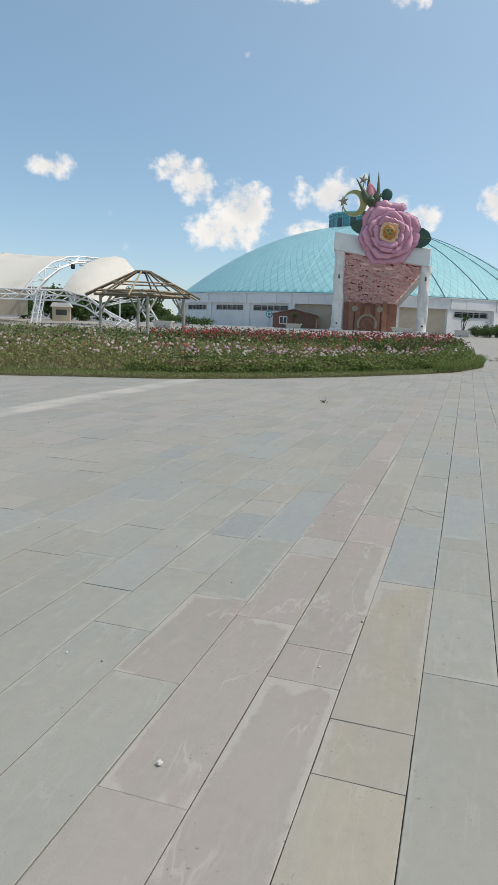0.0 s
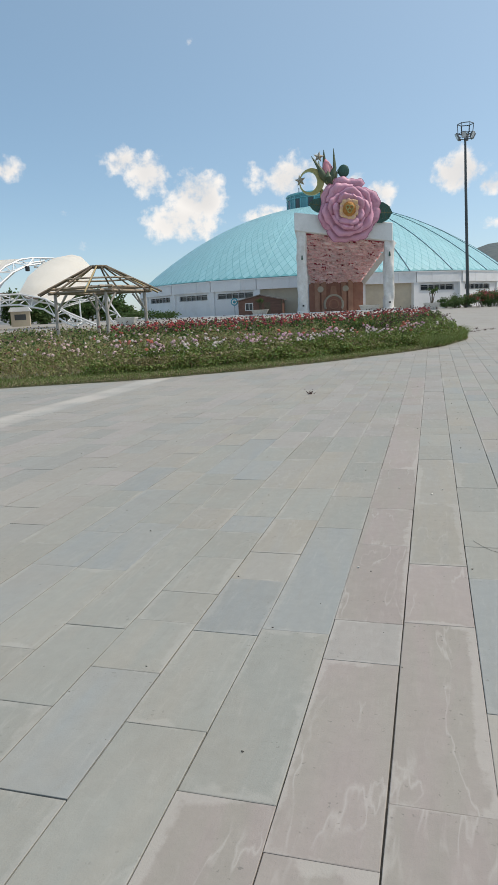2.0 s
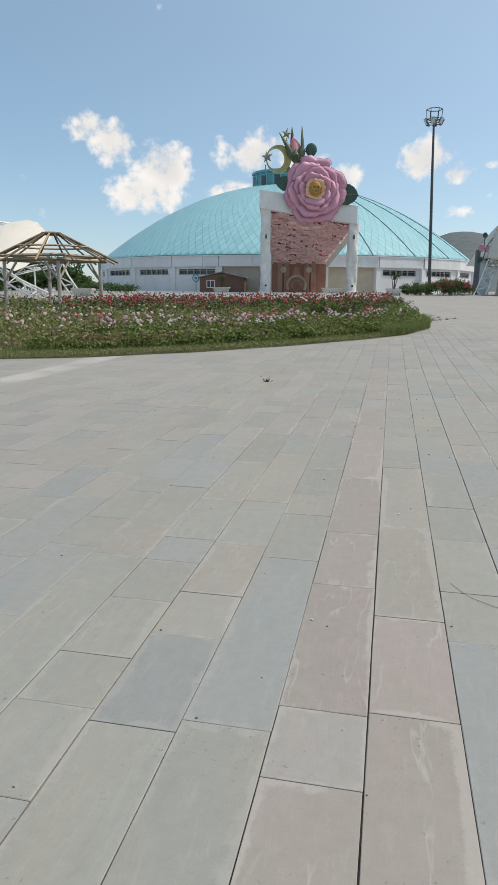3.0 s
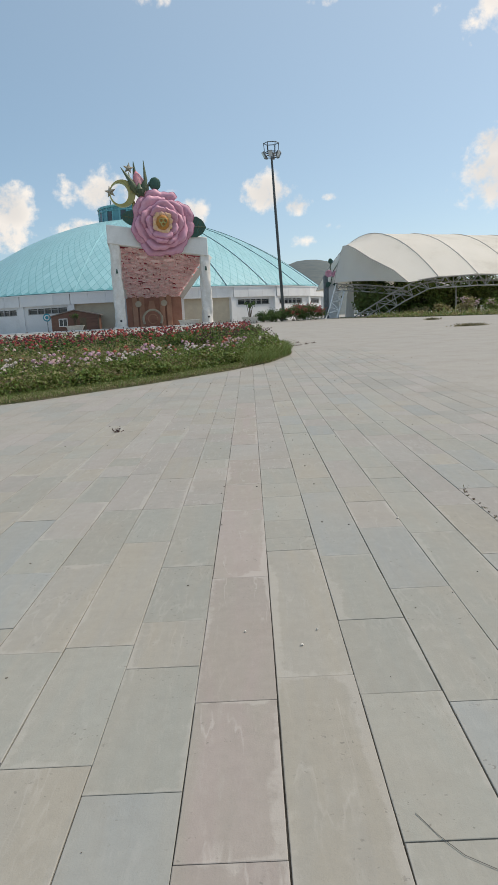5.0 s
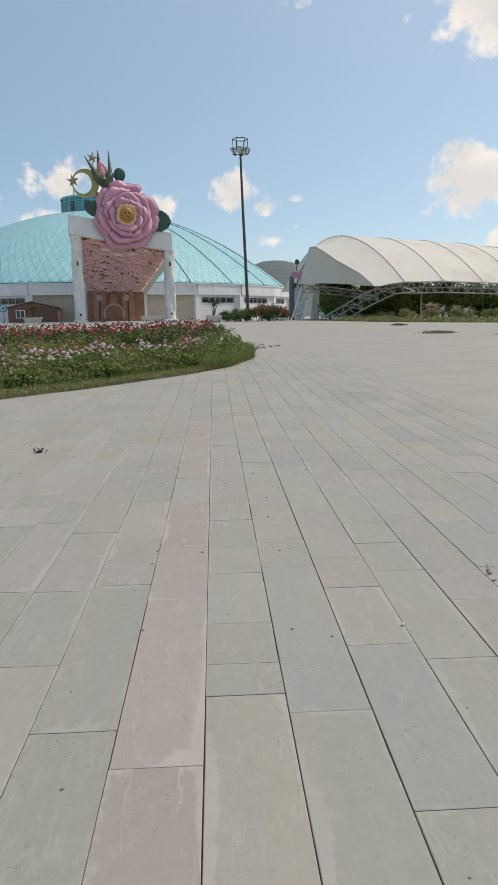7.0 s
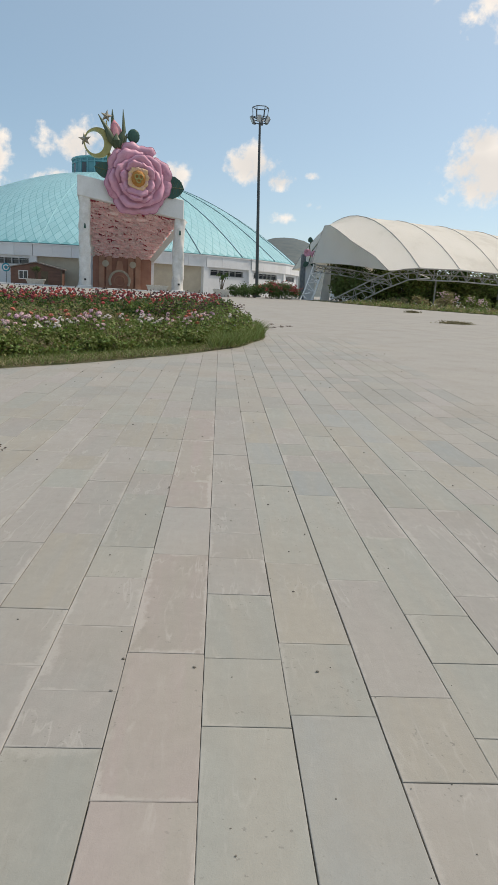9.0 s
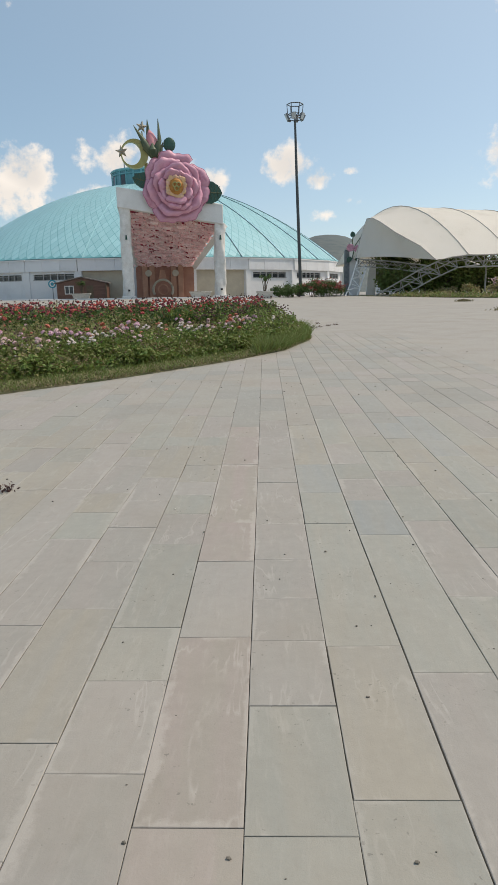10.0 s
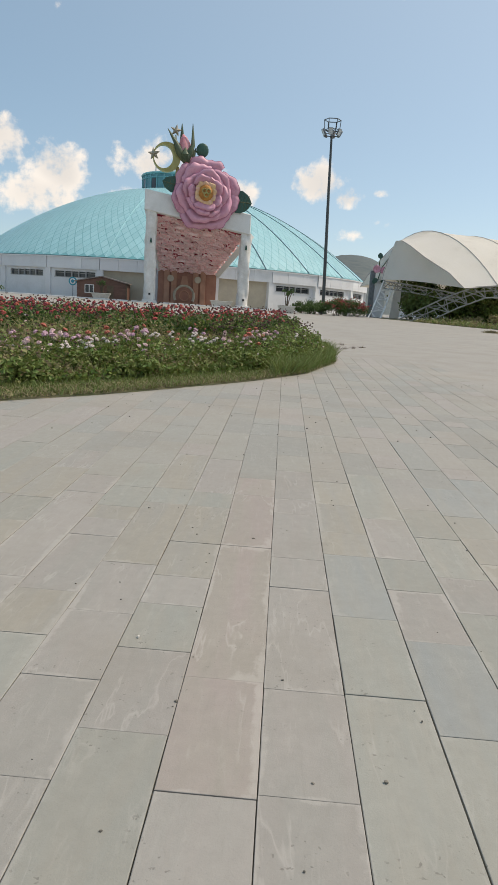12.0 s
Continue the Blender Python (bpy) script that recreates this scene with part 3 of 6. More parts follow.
# ---------- the domed hall ----------
DOME_C, DOME_R, WALL_TOP, RISE = Vector((-24.0, 153.0, 0)), 40.0, 7.15, 16.2
GZ = 1.1


def dome_point(a, r, lift=0.0):
    """A point on the roof: a is the angle round the middle, r from 0 (top) to 1 (rim)."""
    return Vector((DOME_C.x + math.sin(a) * DOME_R * r, DOME_C.y - math.cos(a) * DOME_R * r, WALL_TOP + 0.25 + RISE * (1 - r * r) + lift))


def domed_hall():
    hall = thing("domed_hall", pose(0, 0, 0), "large white round hall under a teal panelled dome", "building")
    # roof shell with raised diamond panels
    under = Shape().sheet(lambda u, v: dome_point(u * math.tau, 0.02 + 0.98 * v, -0.01), 192, 48)
    roof = part("roof", under, TEAL_SEAM, hall, "teal diamond-panelled dome roof", smooth=True)
    panels = Shape()
    rings, spokes = 28, 156
    for j in range(rings):
        for i in range(spokes):
            a0 = (i + 0.5 * (j % 2)) * math.tau / spokes
            if math.cos(a0) < -0.25:
                continue
            # the far rings thin out with fewer panels round the top
            half = math.pi / spokes * 0.92
            r_mid = 0.2 + 0.8 * (j + 0.5) / rings
            dr = 0.8 / rings * 0.935
            p = [dome_point(a0 - half, r_mid, 0.02), dome_point(a0, min(1.0, r_mid + dr), 0.02), dome_point(a0 + half, r_mid, 0.02), dome_point(a0, max(0.19, r_mid - dr), 0.02)]
            panels.add(p, [(0, 1, 2, 3)])
    me = panels.mesh("roof_cladding", TEAL)
    tagged(part("roof_cladding", me, TEAL, roof), kind="stuff")
    cap = Shape().sheet(lambda u, v: dome_point(u * math.tau, 0.01 + 0.19 * v, 0.03), 72, 4)
    part("roof_cap", cap, TEAL, roof, smooth=True)
    # rib colours carry the light: dark for shaded right seams, pale for the lit left
    for deg in (17.5, 30.75, 43.5, 57.5, 71.0, 84.0):
        part("rib", Shape().tube([dome_point(radians(deg), 0.18 + 0.82 * v / 20, 0.05) for v in range(21)], 0.10, 6), RIB, roof, "ridge rib coloured dark blue-grey as if shaded")
    part("rib", Shape().tube([dome_point(radians(-6.1), 0.18 + 0.82 * v / 20, 0.02) for v in range(21)], 0.06, 6), TEAL, roof, "ridge rib coloured pale teal as if lit")
    # wall, band by band, with recessed window strips
    bays = [(-92, -78, None), (-78, -64, None), (-64, -51.5, (-61, -54)), (-51.5, -34.5, (-49.4, -36.7)), (-34.5, -20, (-32.3, -21.7)), (-20, -7, (-18.4, -8.2)), (-7, 5.5, "beige"), (5.5, 18.5, "beige"), (18.5, 32, "beige"),
            (32, 45.7, (33.6, 43.8)), (45.7, 62, (47.6, 58.7)), (62, 77, (65, 74)), (77, 92, None)]
    low, high, head = 4.15, 5.0, WALL_TOP - 1.75
    for a0, a1, kind in bays:
        a, hw = radians((a0 + a1) / 2), DOME_R * math.tan(radians(a1 - a0) / 2)
        m = Matrix.Translation((DOME_C.x, DOME_C.y, 0)) @ Matrix.Rotation(a, 4, "Z") @ Matrix.Translation((0, -DOME_R, 0))
        lower = Shape()
        if kind == "beige":
            lower.box(-hw, 0.25, GZ - 0.6, hw, 0.7, head)
        elif kind is None:
            lower.box(-hw, 0.0, GZ - 0.6, hw, 0.6, head)
        else:
            w0, w1 = DOME_R * math.tan(radians(kind[0]) - a), DOME_R * math.tan(radians(kind[1]) - a)
            lower.box(-hw, 0.0, GZ - 0.6, hw, 0.6, low)
            lower.box(-hw, 0.003, high, hw, 0.6, head)
            lower.box(-hw, 0.003, low, w0, 0.6, high)
            lower.box(w1, 0.003, low, hw, 0.6, high)
        part("wall_panel", lower, BEIGE if kind == "beige" else WALLW, hall, "beige stone wall bay" if kind == "beige" else "white wall bay", place=m)
        if isinstance(kind, tuple):
            win = part("window", Shape().box(w0, 0.34, low, w1, 0.38, high), DARKGLASS, hall, "dark strip window", place=m)
            n = 5
            for i in range(n + 1):
                x = w0 + (w1 - w0) * (i / n if i in (0, n) else (i + 0.35) / (n + 0.7))
                part("mullion", Shape().box(x - 0.085, 0.12, low, x + 0.085, 0.35, high), FRAME_GREY, win)
            part("sill", Shape().box(w0 - 0.1, -0.06, low - 0.1, w1 + 0.1, 0.34, low), FRAME_GREY, win)
            part("frame", Shape().box(w0, 0.2, (low + high) / 2 + 0.16, w1, 0.33, (low + high) / 2 + 0.22), FRAME_GREY, win)
        part("pier", Shape().box(-hw - 0.5, -0.28, GZ - 0.6, -hw + 0.5, 0.5, head), WALLW, hall, place=m)
        for k in range(3):
            x0, x1 = -hw + 2 * hw * k / 3, -hw + 2 * hw * (k + 1) / 3
            dy = 0.42 + 0.012 * (k % 2)
            part("parapet_panel", Shape().box(x0 + 0.015, -dy, head, x1 - 0.015, 0.62, WALL_TOP - 0.05), WALLW, hall, "white parapet band", place=m)
        part("coping", Shape().box(-hw - 0.3, -0.54, WALL_TOP - 0.05, hw + 0.3, 0.9, WALL_TOP + 0.12), WALLW, hall, place=m)
    # lantern tower on the crown
    cx, cy, r = DOME_C.x, DOME_C.y, 7.2
    z0, z1 = WALL_TOP + RISE - 1.2, 26.0
    ring = lambda rr: [(cx + rr * math.cos(i * math.tau / 28), cy + rr * math.sin(i * math.tau / 28)) for i in range(28)]
    tower = Shape()
    tower.add([(x, y, z0) for x, y in ring(r)] + [(x, y, z1) for x, y in ring(r)], [(i, (i + 1) % 28, 28 + (i + 1) % 28, 28 + i) for i in range(28)] + [tuple(range(28, 56))])
    lantern = part("lantern", tower, TOWER_GLASS, hall, "teal glazed lantern drum on the dome")
    for i in range(28):
        a = i * math.tau / 28
        if math.sin(a) > 0.3:
            continue
        part("mullion", Shape().box(-0.12, -0.12, z0, 0.12, 0.12, z1), TEAL_SEAM, lantern, place=pose(cx + r * math.cos(a), cy + r * math.sin(a), 0, rz=math.degrees(a)))
        if i % 2 == 0:
            b = a + math.pi / 28
            part("pane", Shape().box(-0.06, -0.55, z1 - 2.9, 0.02, 0.55, z1 - 1.0), DARKGLASS, lantern, place=pose(cx + r * math.cos(b), cy + r * math.sin(b), 0, rz=math.degrees(b)))
    for z, t in ((z1, 0.25), (z1 - 0.8, 0.12), (z1 - 3.0, 0.12)):
        part("rail_ring", Shape().tube([(cx + (r + 0.1) * math.cos(i * math.tau / 28), cy + (r + 0.1) * math.sin(i * math.tau / 28), z) for i in range(29)], t, 5), TEAL_SEAM, lantern)
    part("lightning_rod", Shape().tube([(cx - 3.5, cy - 6.0, z1), (cx - 3.5, cy - 6.0, z1 + 1.2)], 0.1, 5), RIB, lantern)
    return hall


domed_hall()


# ---------- the rose gate ----------
def petal_surface(angle, r0, r1, half, out, curl, seed):
    """The surface of one broad, cupped petal with a lobed, ruffled rim, facing -y; half is its half angle."""
    rng = random.Random(seed)
    ph, waves = rng.uniform(0, 6), rng.uniform(3.0, 4.6)

    def fn(u, v):
        s = u * 2 - 1
        a = angle + s * half * (0.55 + 0.45 * math.sqrt(v))
        rad = r0 + (r1 - r0) * v * (1 - 0.13 * abs(s) ** 4) + 0.05 * r1 * v * v * math.sin(waves * s + ph) + 0.018 * r1 * v ** 3 * math.sin(3.1 * waves * s + 2 * ph)
        lip = max(0.0, v - 0.80) / 0.20
        y = -out - curl * v ** 1.5 + 0.55 * curl * lip * lip + 0.45 * curl * abs(s) ** 3 * v - 0.22 * curl * math.sin(waves * s + ph) * v ** 2 - 0.06 * curl * math.sin(9 * s + ph) * v
        return (rad * math.cos(a), y, rad * math.sin(a))
    return fn


def petal(*shape_of):
    return Shape().sheet(petal_surface(*shape_of), 26, 12, 0.04)


def petal_rim(*shape_of):
    """A dark tube along the same petal's edge that paints in the crease shade."""
    fn = petal_surface(*shape_of)
    return Shape().tube([fn(u / 30, 1.0) for u in range(31)], 0.07, 5)


def star_outline(r, turn):
    return [((r if i % 2 == 0 else r * 0.42) * math.cos(math.pi / 2 + turn + i * math.pi / 5), (r if i % 2 == 0 else r * 0.42) * math.sin(math.pi / 2 + turn + i * math.pi / 5)) for i in range(10)]


def leaf_outline(length, width, n=9):
    up = [(length * i / n, width * math.sin(math.pi * (i / n) ** 0.85) ** 0.62 * (1 + 0.05 * (i % 2))) for i in range(n + 1)]
    return up + [(x, -z) for x, z in reversed(up[1:-1])]


def rose_gate():
    gate = thing("rose_gate", pose(-12.17, 100, GZ, rz=12.7), "white entrance gate crowned by a giant pink rose", "gate")
    beam_z = lambda x: 14.35 - 0.146 * (x + 7.2)                 # the top beam leans down to one end
    # front beam
    part("beam", Shape().prism([(-7.25, beam_z(-7.25) - 2.55), (6.8, beam_z(6.8) - 2.6), (6.8, beam_z(6.8)), (-7.25, beam_z(-7.25))], -0.5, 1.1), WHITE, gate, "sloping white front beam", bevel=0.08)
    # carved columns
    for x, top, seed in ((-6.3, beam_z(-6.3) - 2.4, 3), (6.35, beam_z(6.35) - 2.5, 8)):
        def fn(u, v, x=x, top=top, seed=seed):
            a = u * math.tau
            r = 0.74 + 0.10 * noise.noise((math.cos(a) * 1.6 + seed, math.sin(a) * 1.6, v * top * 1.1)) + 0.09 * math.sin(3 * a + v * 9) - 0.05 * v + 0.14 * max(0, 0.12 - v)
            k = max(abs(math.cos(a)), abs(math.sin(a))) ** -0.6
            return (x + r * k * math.cos(a), 0.35 + r * k * math.sin(a), v * top)
        col = part("column", Shape().sheet(fn, 28, 60), CARVED, gate, "white column carved with drapery", smooth=True)
        part("plinth", Shape().box(x - 0.95, -0.6, -0.6, x + 0.95, 1.3, 0.35), CARVED, col, bevel=0.06)
        part("mask", Shape().prism([(x - 0.14, 7.7), (x + 0.14, 7.7), (x + 0.07, 8.3), (x - 0.07, 8.3)], -0.62, -0.2), DARKGREEN, col, "dark tapered block on the column")
        part("lamp_box", Shape().box(x - 0.1, -0.6, 1.0, x + 0.16, -0.3, 1.25), CABLE, col)
    # canopy falling from the beam to the hall
    z0l, z0r, z1 = 11.75, 9.75, 4.9
    back_y, xl, xr = 13.2, -4.4, 3.9

    def under(u, v, lift=0.0):
        x = (-6.6 + 13.2 * u) * (1 - v) + (xl + (xr - xl) * u) * v
        z = (z0l + (z0r - z0l) * u) * (1 - v) + z1 * v
        return Vector((x, 0.9 + (back_y - 0.9) * v, z + lift))
    canopy = part("canopy_ceiling", Shape().sheet(lambda u, v: under(u, v, 0.25), 6, 6, -0.2), RELIEF_BACK, gate, "red canopy ceiling carved in rosy relief")
    rng = random.Random(5)
    relief = Shape()
    for i in range(1150):
        u, v = rng.random(), rng.random()
        a = rng.choice((0.0, 0.25, -0.3, 0.5, 1.2)) + rng.uniform(-0.4, 0.4)
        ln, wd = rng.uniform(0.2, 0.8), rng.uniform(0.03, 0.08)
        p = under(u, v)
        q1, q2 = under(min(1, u + 0.03), v) - under(max(0, u - 0.03), v), under(u, min(1, v + 0.03)) - under(u, max(0, v - 0.03))
        ex, ey = q1.normalized(), q2.normalized()
        n = ex.cross(ey)
        d = ex * math.cos(a) + ey * math.sin(a)
        s = n.cross(d)
        h = -0.18 - rng.uniform(0, 0.15)
        if n.z < 0:
            h = -h
        pts = [p - d * ln - s * wd, p + d * ln - s * wd * 0.6, p + d * ln * 0.9 + s * wd, p - d * ln * 0.9 + s * wd]
        low = [p - d * ln * 0.85 + n * h, p + d * ln * 0.85 + n * h]
        relief.add(pts + low, [(0, 1, 5, 4), (2, 3, 4, 5), (1, 2, 5), (3, 0, 4)])
    tagged(part("relief_carving", relief, RELIEF, canopy, "rosy carved twigs and petals"), kind="stuff")
    for u, v in ((0.32, 0.14), (0.47, 0.2), (0.62, 0.15)):
        part("carved_boss", Shape().ball(under(u, v), 0.7, 12, 6, (1.2, 0.9, 0.5)), RELIEF, canopy, smooth=True)
    part("side_beam", Shape().tube([under(1.0, v / 6, -0.15) + Vector((0.5, 0, 0)) for v in range(7)], 0.55, 4), WHITE, gate, "white sloping canopy edge beam")
    part("side_beam", Shape().tube([under(0.0, v / 6, 0.1) - Vector((0.2, 0, 0)) for v in range(7)], 0.42, 4), WHITE, gate, "white sloping canopy edge beam")
    part("canopy_roof", Shape().sheet(lambda u, v: under(u, v, 0.75 + 0.5 * (1 - v)), 6, 6, -0.15), WHITE, gate)
    # portal at the back
    by = back_y
    portal = part("portal_wall", Shape().box(xl - 0.3, by, -0.4, xr + 0.3, by + 0.6, z1 + 1.2), PORTAL, gate, "terracotta entrance portal")
    for x in (-3.4, -2.3, 1.0, 2.1):
        part("pilaster", Shape().box(x - 0.42, by - 0.35, -0.3, x + 0.42, by, z1 + 0.4), PORTAL2, portal, bevel=0.04)
    for x in (-2.85, 1.3):
        part("disc", Shape().tube([(x, by - 0.7, 3.75), (x, by - 0.3, 3.75)], 0.5, 16), BEIGE, portal)
    part("medallion", Shape().tube([(-0.7, by - 0.5, 1.25), (-0.7, by - 0.25, 1.25)], 1.45, 28), PORTAL, portal, "round carved medallion")
    part("medallion_ring", Shape().tube([(-0.7 + 1.5 * math.cos(a), by - 0.5, 1.25 + 1.5 * math.sin(a)) for a in np.linspace(-0.5, math.pi + 0.5, 25)], 0.2, 6), BEIGE, portal)
    part("medallion_rosette", Shape().tube([(-0.7 + 0.75 * math.cos(a), by - 0.52, 1.25 + 0.75 * math.sin(a)) for a in np.linspace(0, math.tau, 25)], 0.13, 6), PORTAL2, portal)
    part("lintel_ornament", Shape().prism([(-1.3, 2.9), (-0.1, 2.9), (-0.35, 4.2), (-1.05, 4.2)], by - 0.4, by - 0.02), PORTAL2, portal)
    # the rose
    cx, cz, cy = 0.38, 14.15, -0.7
    heart = part("rose_flower", Shape().tube([(cx, cy + 0.1, cz), (cx, cy - 1.0, cz)], [2.4, 1.1], 24), PINK, gate, "giant pink moulded rose")
    k = 0
    for count, r0, r1, width, out, curl, turn in ((6, 1.5, 4.3, 0.70, 0.0, 0.75, 0.35), (5, 1.2, 3.65, 0.78, 0.45, 0.95, 0.9), (5, 1.0, 2.85, 0.76, 1.0, 0.95, 0.25), (5, 0.8, 2.15, 0.74, 1.5, 0.75, 0.75)):
        for i in range(count):
            k += 1
            j = random.Random(k)
            sizes = (turn + i * math.tau / count + j.uniform(-0.2, 0.2), r0, r1 * j.uniform(0.93, 1.05), width * j.uniform(0.85, 1.12), out + 0.25 * (i % 2) + j.uniform(-0.08, 0.08), curl * j.uniform(0.7, 1.3), k)
            leaf_ = part("petal", petal(*sizes), PINK, heart, smooth=True, place=pose(cx, cy, cz))
            part("rim", petal_rim(*sizes), PETAL_SHADE, leaf_, "dark mauve petal rim painting in the crease shade", smooth=True)
    for i in range(9):
        sizes = (i * math.tau / 9 + 0.2, 0.5, 1.34 + 0.14 * (i % 2), 0.42, 1.95, 0.25, 80 + i)
        part("inner_petal", petal(*sizes), CREAM_PINK, heart, "golden cream inner petal", smooth=True, place=pose(cx, cy, cz))
    eye_ = part("rose_heart", Shape().ball((cx, cy - 2.05, cz), 0.92, 18, 8, (1, 0.5, 1.1), 0.06), GOLD, heart, "golden rose heart")
    for i in range(3):
        a = 0.5 + i * math.tau / 3
        part("stamen_ring", Shape().tube([(cx + 0.28 * math.cos(a) + 0.26 * math.cos(b), cy - 2.56, cz + 0.28 * math.sin(a) + 0.3 * math.sin(b)) for b in np.linspace(0, math.tau, 13)], 0.08, 5), OLIVE, heart)
    # leaves
    for x, z, ln, wd, turn in ((-2.2, 14.8, 3.0, 1.0, 168), (3.6, 13.8, 3.1, 1.4, -3)):
        lf = part("leaf", Shape().prism(leaf_outline(ln, wd), -0.08, 0.08), DARKGREEN, gate, "dark green moulded leaf", place=pose(x, -0.75, z, ry=-turn))
        part("leaf_vein", Shape().tube([(0, -0.1, 0), (ln * 0.95, -0.1, 0)], 0.06, 5), STEMGREEN, lf)
        for i in range(1, 6):
            for sgn in (1, -1):
                part("leaf_vein", Shape().tube([(ln * i / 6.5, -0.1, 0), (ln * (i / 6.5 + 0.1), -0.1, sgn * wd * 0.62)], 0.03, 4), STEMGREEN, lf)
    # stem, bud and its sepals
    part("stem", Shape().tube([(-1.4, -0.3, 14), (-1.9, -0.3, 16.4), (-2.15, -0.3, 18.1)], 0.2, 7), STEMGREEN, gate)
    bud = part("bud", Shape().tube([(-2.15, -0.3, 17.9), (-2.2, -0.3, 18.5), (-2.3, -0.3, 19.3), (-2.42, -0.3, 20.2), (-2.55, -0.3, 20.9), (-2.65, -0.3, 21.4)], [0.35, 0.85, 0.95, 0.75, 0.45, 0.06], 12), ROSE_RED, gate, "closed pink rosebud", smooth=True)
    for pts, r in (([(-2.3, -0.6, 18.0), (-3.1, -0.9, 19.1), (-3.6, -0.8, 20.2), (-4.65, -0.6, 21.8)], [0.3, 0.55, 0.3, 0.04]), ([(-2.1, -0.8, 18.0), (-1.8, -1.1, 19.1), (-1.4, -0.9, 20.0), (-1.5, -0.6, 22.7)], [0.3, 0.5, 0.28, 0.04]),
                   ([(-2.2, 0.3, 18.2), (-2.6, 0.5, 20.0), (-2.75, 0.3, 21.4), (-2.83, 0.2, 22.75)], [0.3, 0.5, 0.25, 0.04]), ([(-2.2, -1.0, 18.0), (-2.35, -1.25, 18.8), (-2.35, -1.1, 19.6)], [0.3, 0.6, 0.1]),
                   ([(-2.0, -0.3, 18.0), (-1.3, -0.4, 18.9), (-0.95, -0.3, 19.9)], [0.3, 0.35, 0.05])):
        part("sepal", Shape().tube(pts, r, 7), STEMGREEN, bud, "green pointed sepal", smooth=True)
    part("round_leaf", Shape().ball((-0.1, -0.3, 19.67), 0.9, 14, 7, (0.9, 0.25, 1.0)), DARKGREEN, gate, "round dark green leaf")
    part("leaf_stalk", Shape().tube([(-0.1, -0.25, 18.9), (-1.1, -0.25, 19.6), (-1.6, -0.25, 19.0)], 0.1, 6), STEMGREEN, gate)
    # crescent and stars
    n = 34
    ring_o = [(1.78 * math.cos(a), 1.82 * math.sin(a)) for a in np.linspace(0, math.tau, n, endpoint=False)]
    ring_i = [(-0.42 + 1.22 * math.cos(a), 1.4 * math.sin(a)) for a in np.linspace(0, math.tau, n, endpoint=False)]
    verts = [(x, y, z) for y in (-0.35, 0.35) for ring_ in (ring_o, ring_i) for x, z in ring_]
    fs = []
    for i in range(n):
        j = (i + 1) % n
        fs += [(i, j, n + j, n + i), (2 * n + i, 3 * n + i, 3 * n + j, 2 * n + j), (i, 2 * n + i, 2 * n + j, j), (n + i, n + j, 3 * n + j, 3 * n + i)]
    part("crescent", Shape().add(verts, fs), OLIVE, gate, "olive gold crescent", place=pose(-4.65, -0.2, 18.42))
    part("crescent_post", Shape().tube([(-3.3, 0, 15.0), (-3.2, -0.1, 17.4)], 0.22, 7), OLIVE, gate)
    for x, z, r, turn in ((-6.3, 18.65, 0.85, 0.15), (-3.6, 21.7, 0.8, -0.15)):
        star = Shape()
        o = star_outline(r, turn)
        star.add([(0, -0.28, 0)] + [(a, 0, b) for a, b in o] + [(0, 0.2, 0)], [(0, 1 + i, 1 + (i + 1) % 10) for i in range(10)] + [(11, 1 + (i + 1) % 10, 1 + i) for i in range(10)])
        part("star", star, STARM, gate, "five-pointed grey-gold star", place=pose(x, -0.45, z))
    part("star_post", Shape().tube([(-3.2, -0.2, 17.8), (-3.6, -0.3, 21.2)], 0.08, 5), OLIVE, gate)


rose_gate()
# white threshold before the hall
solid("terrace_kerb", Shape().box(-60, 97.2, ground_z(97) - 0.2, 2, 97.5, ground_z(97) + 0.14), WHITE, "low white stone kerb before the hall", "kerb", kind="structure", bevel=0.03)


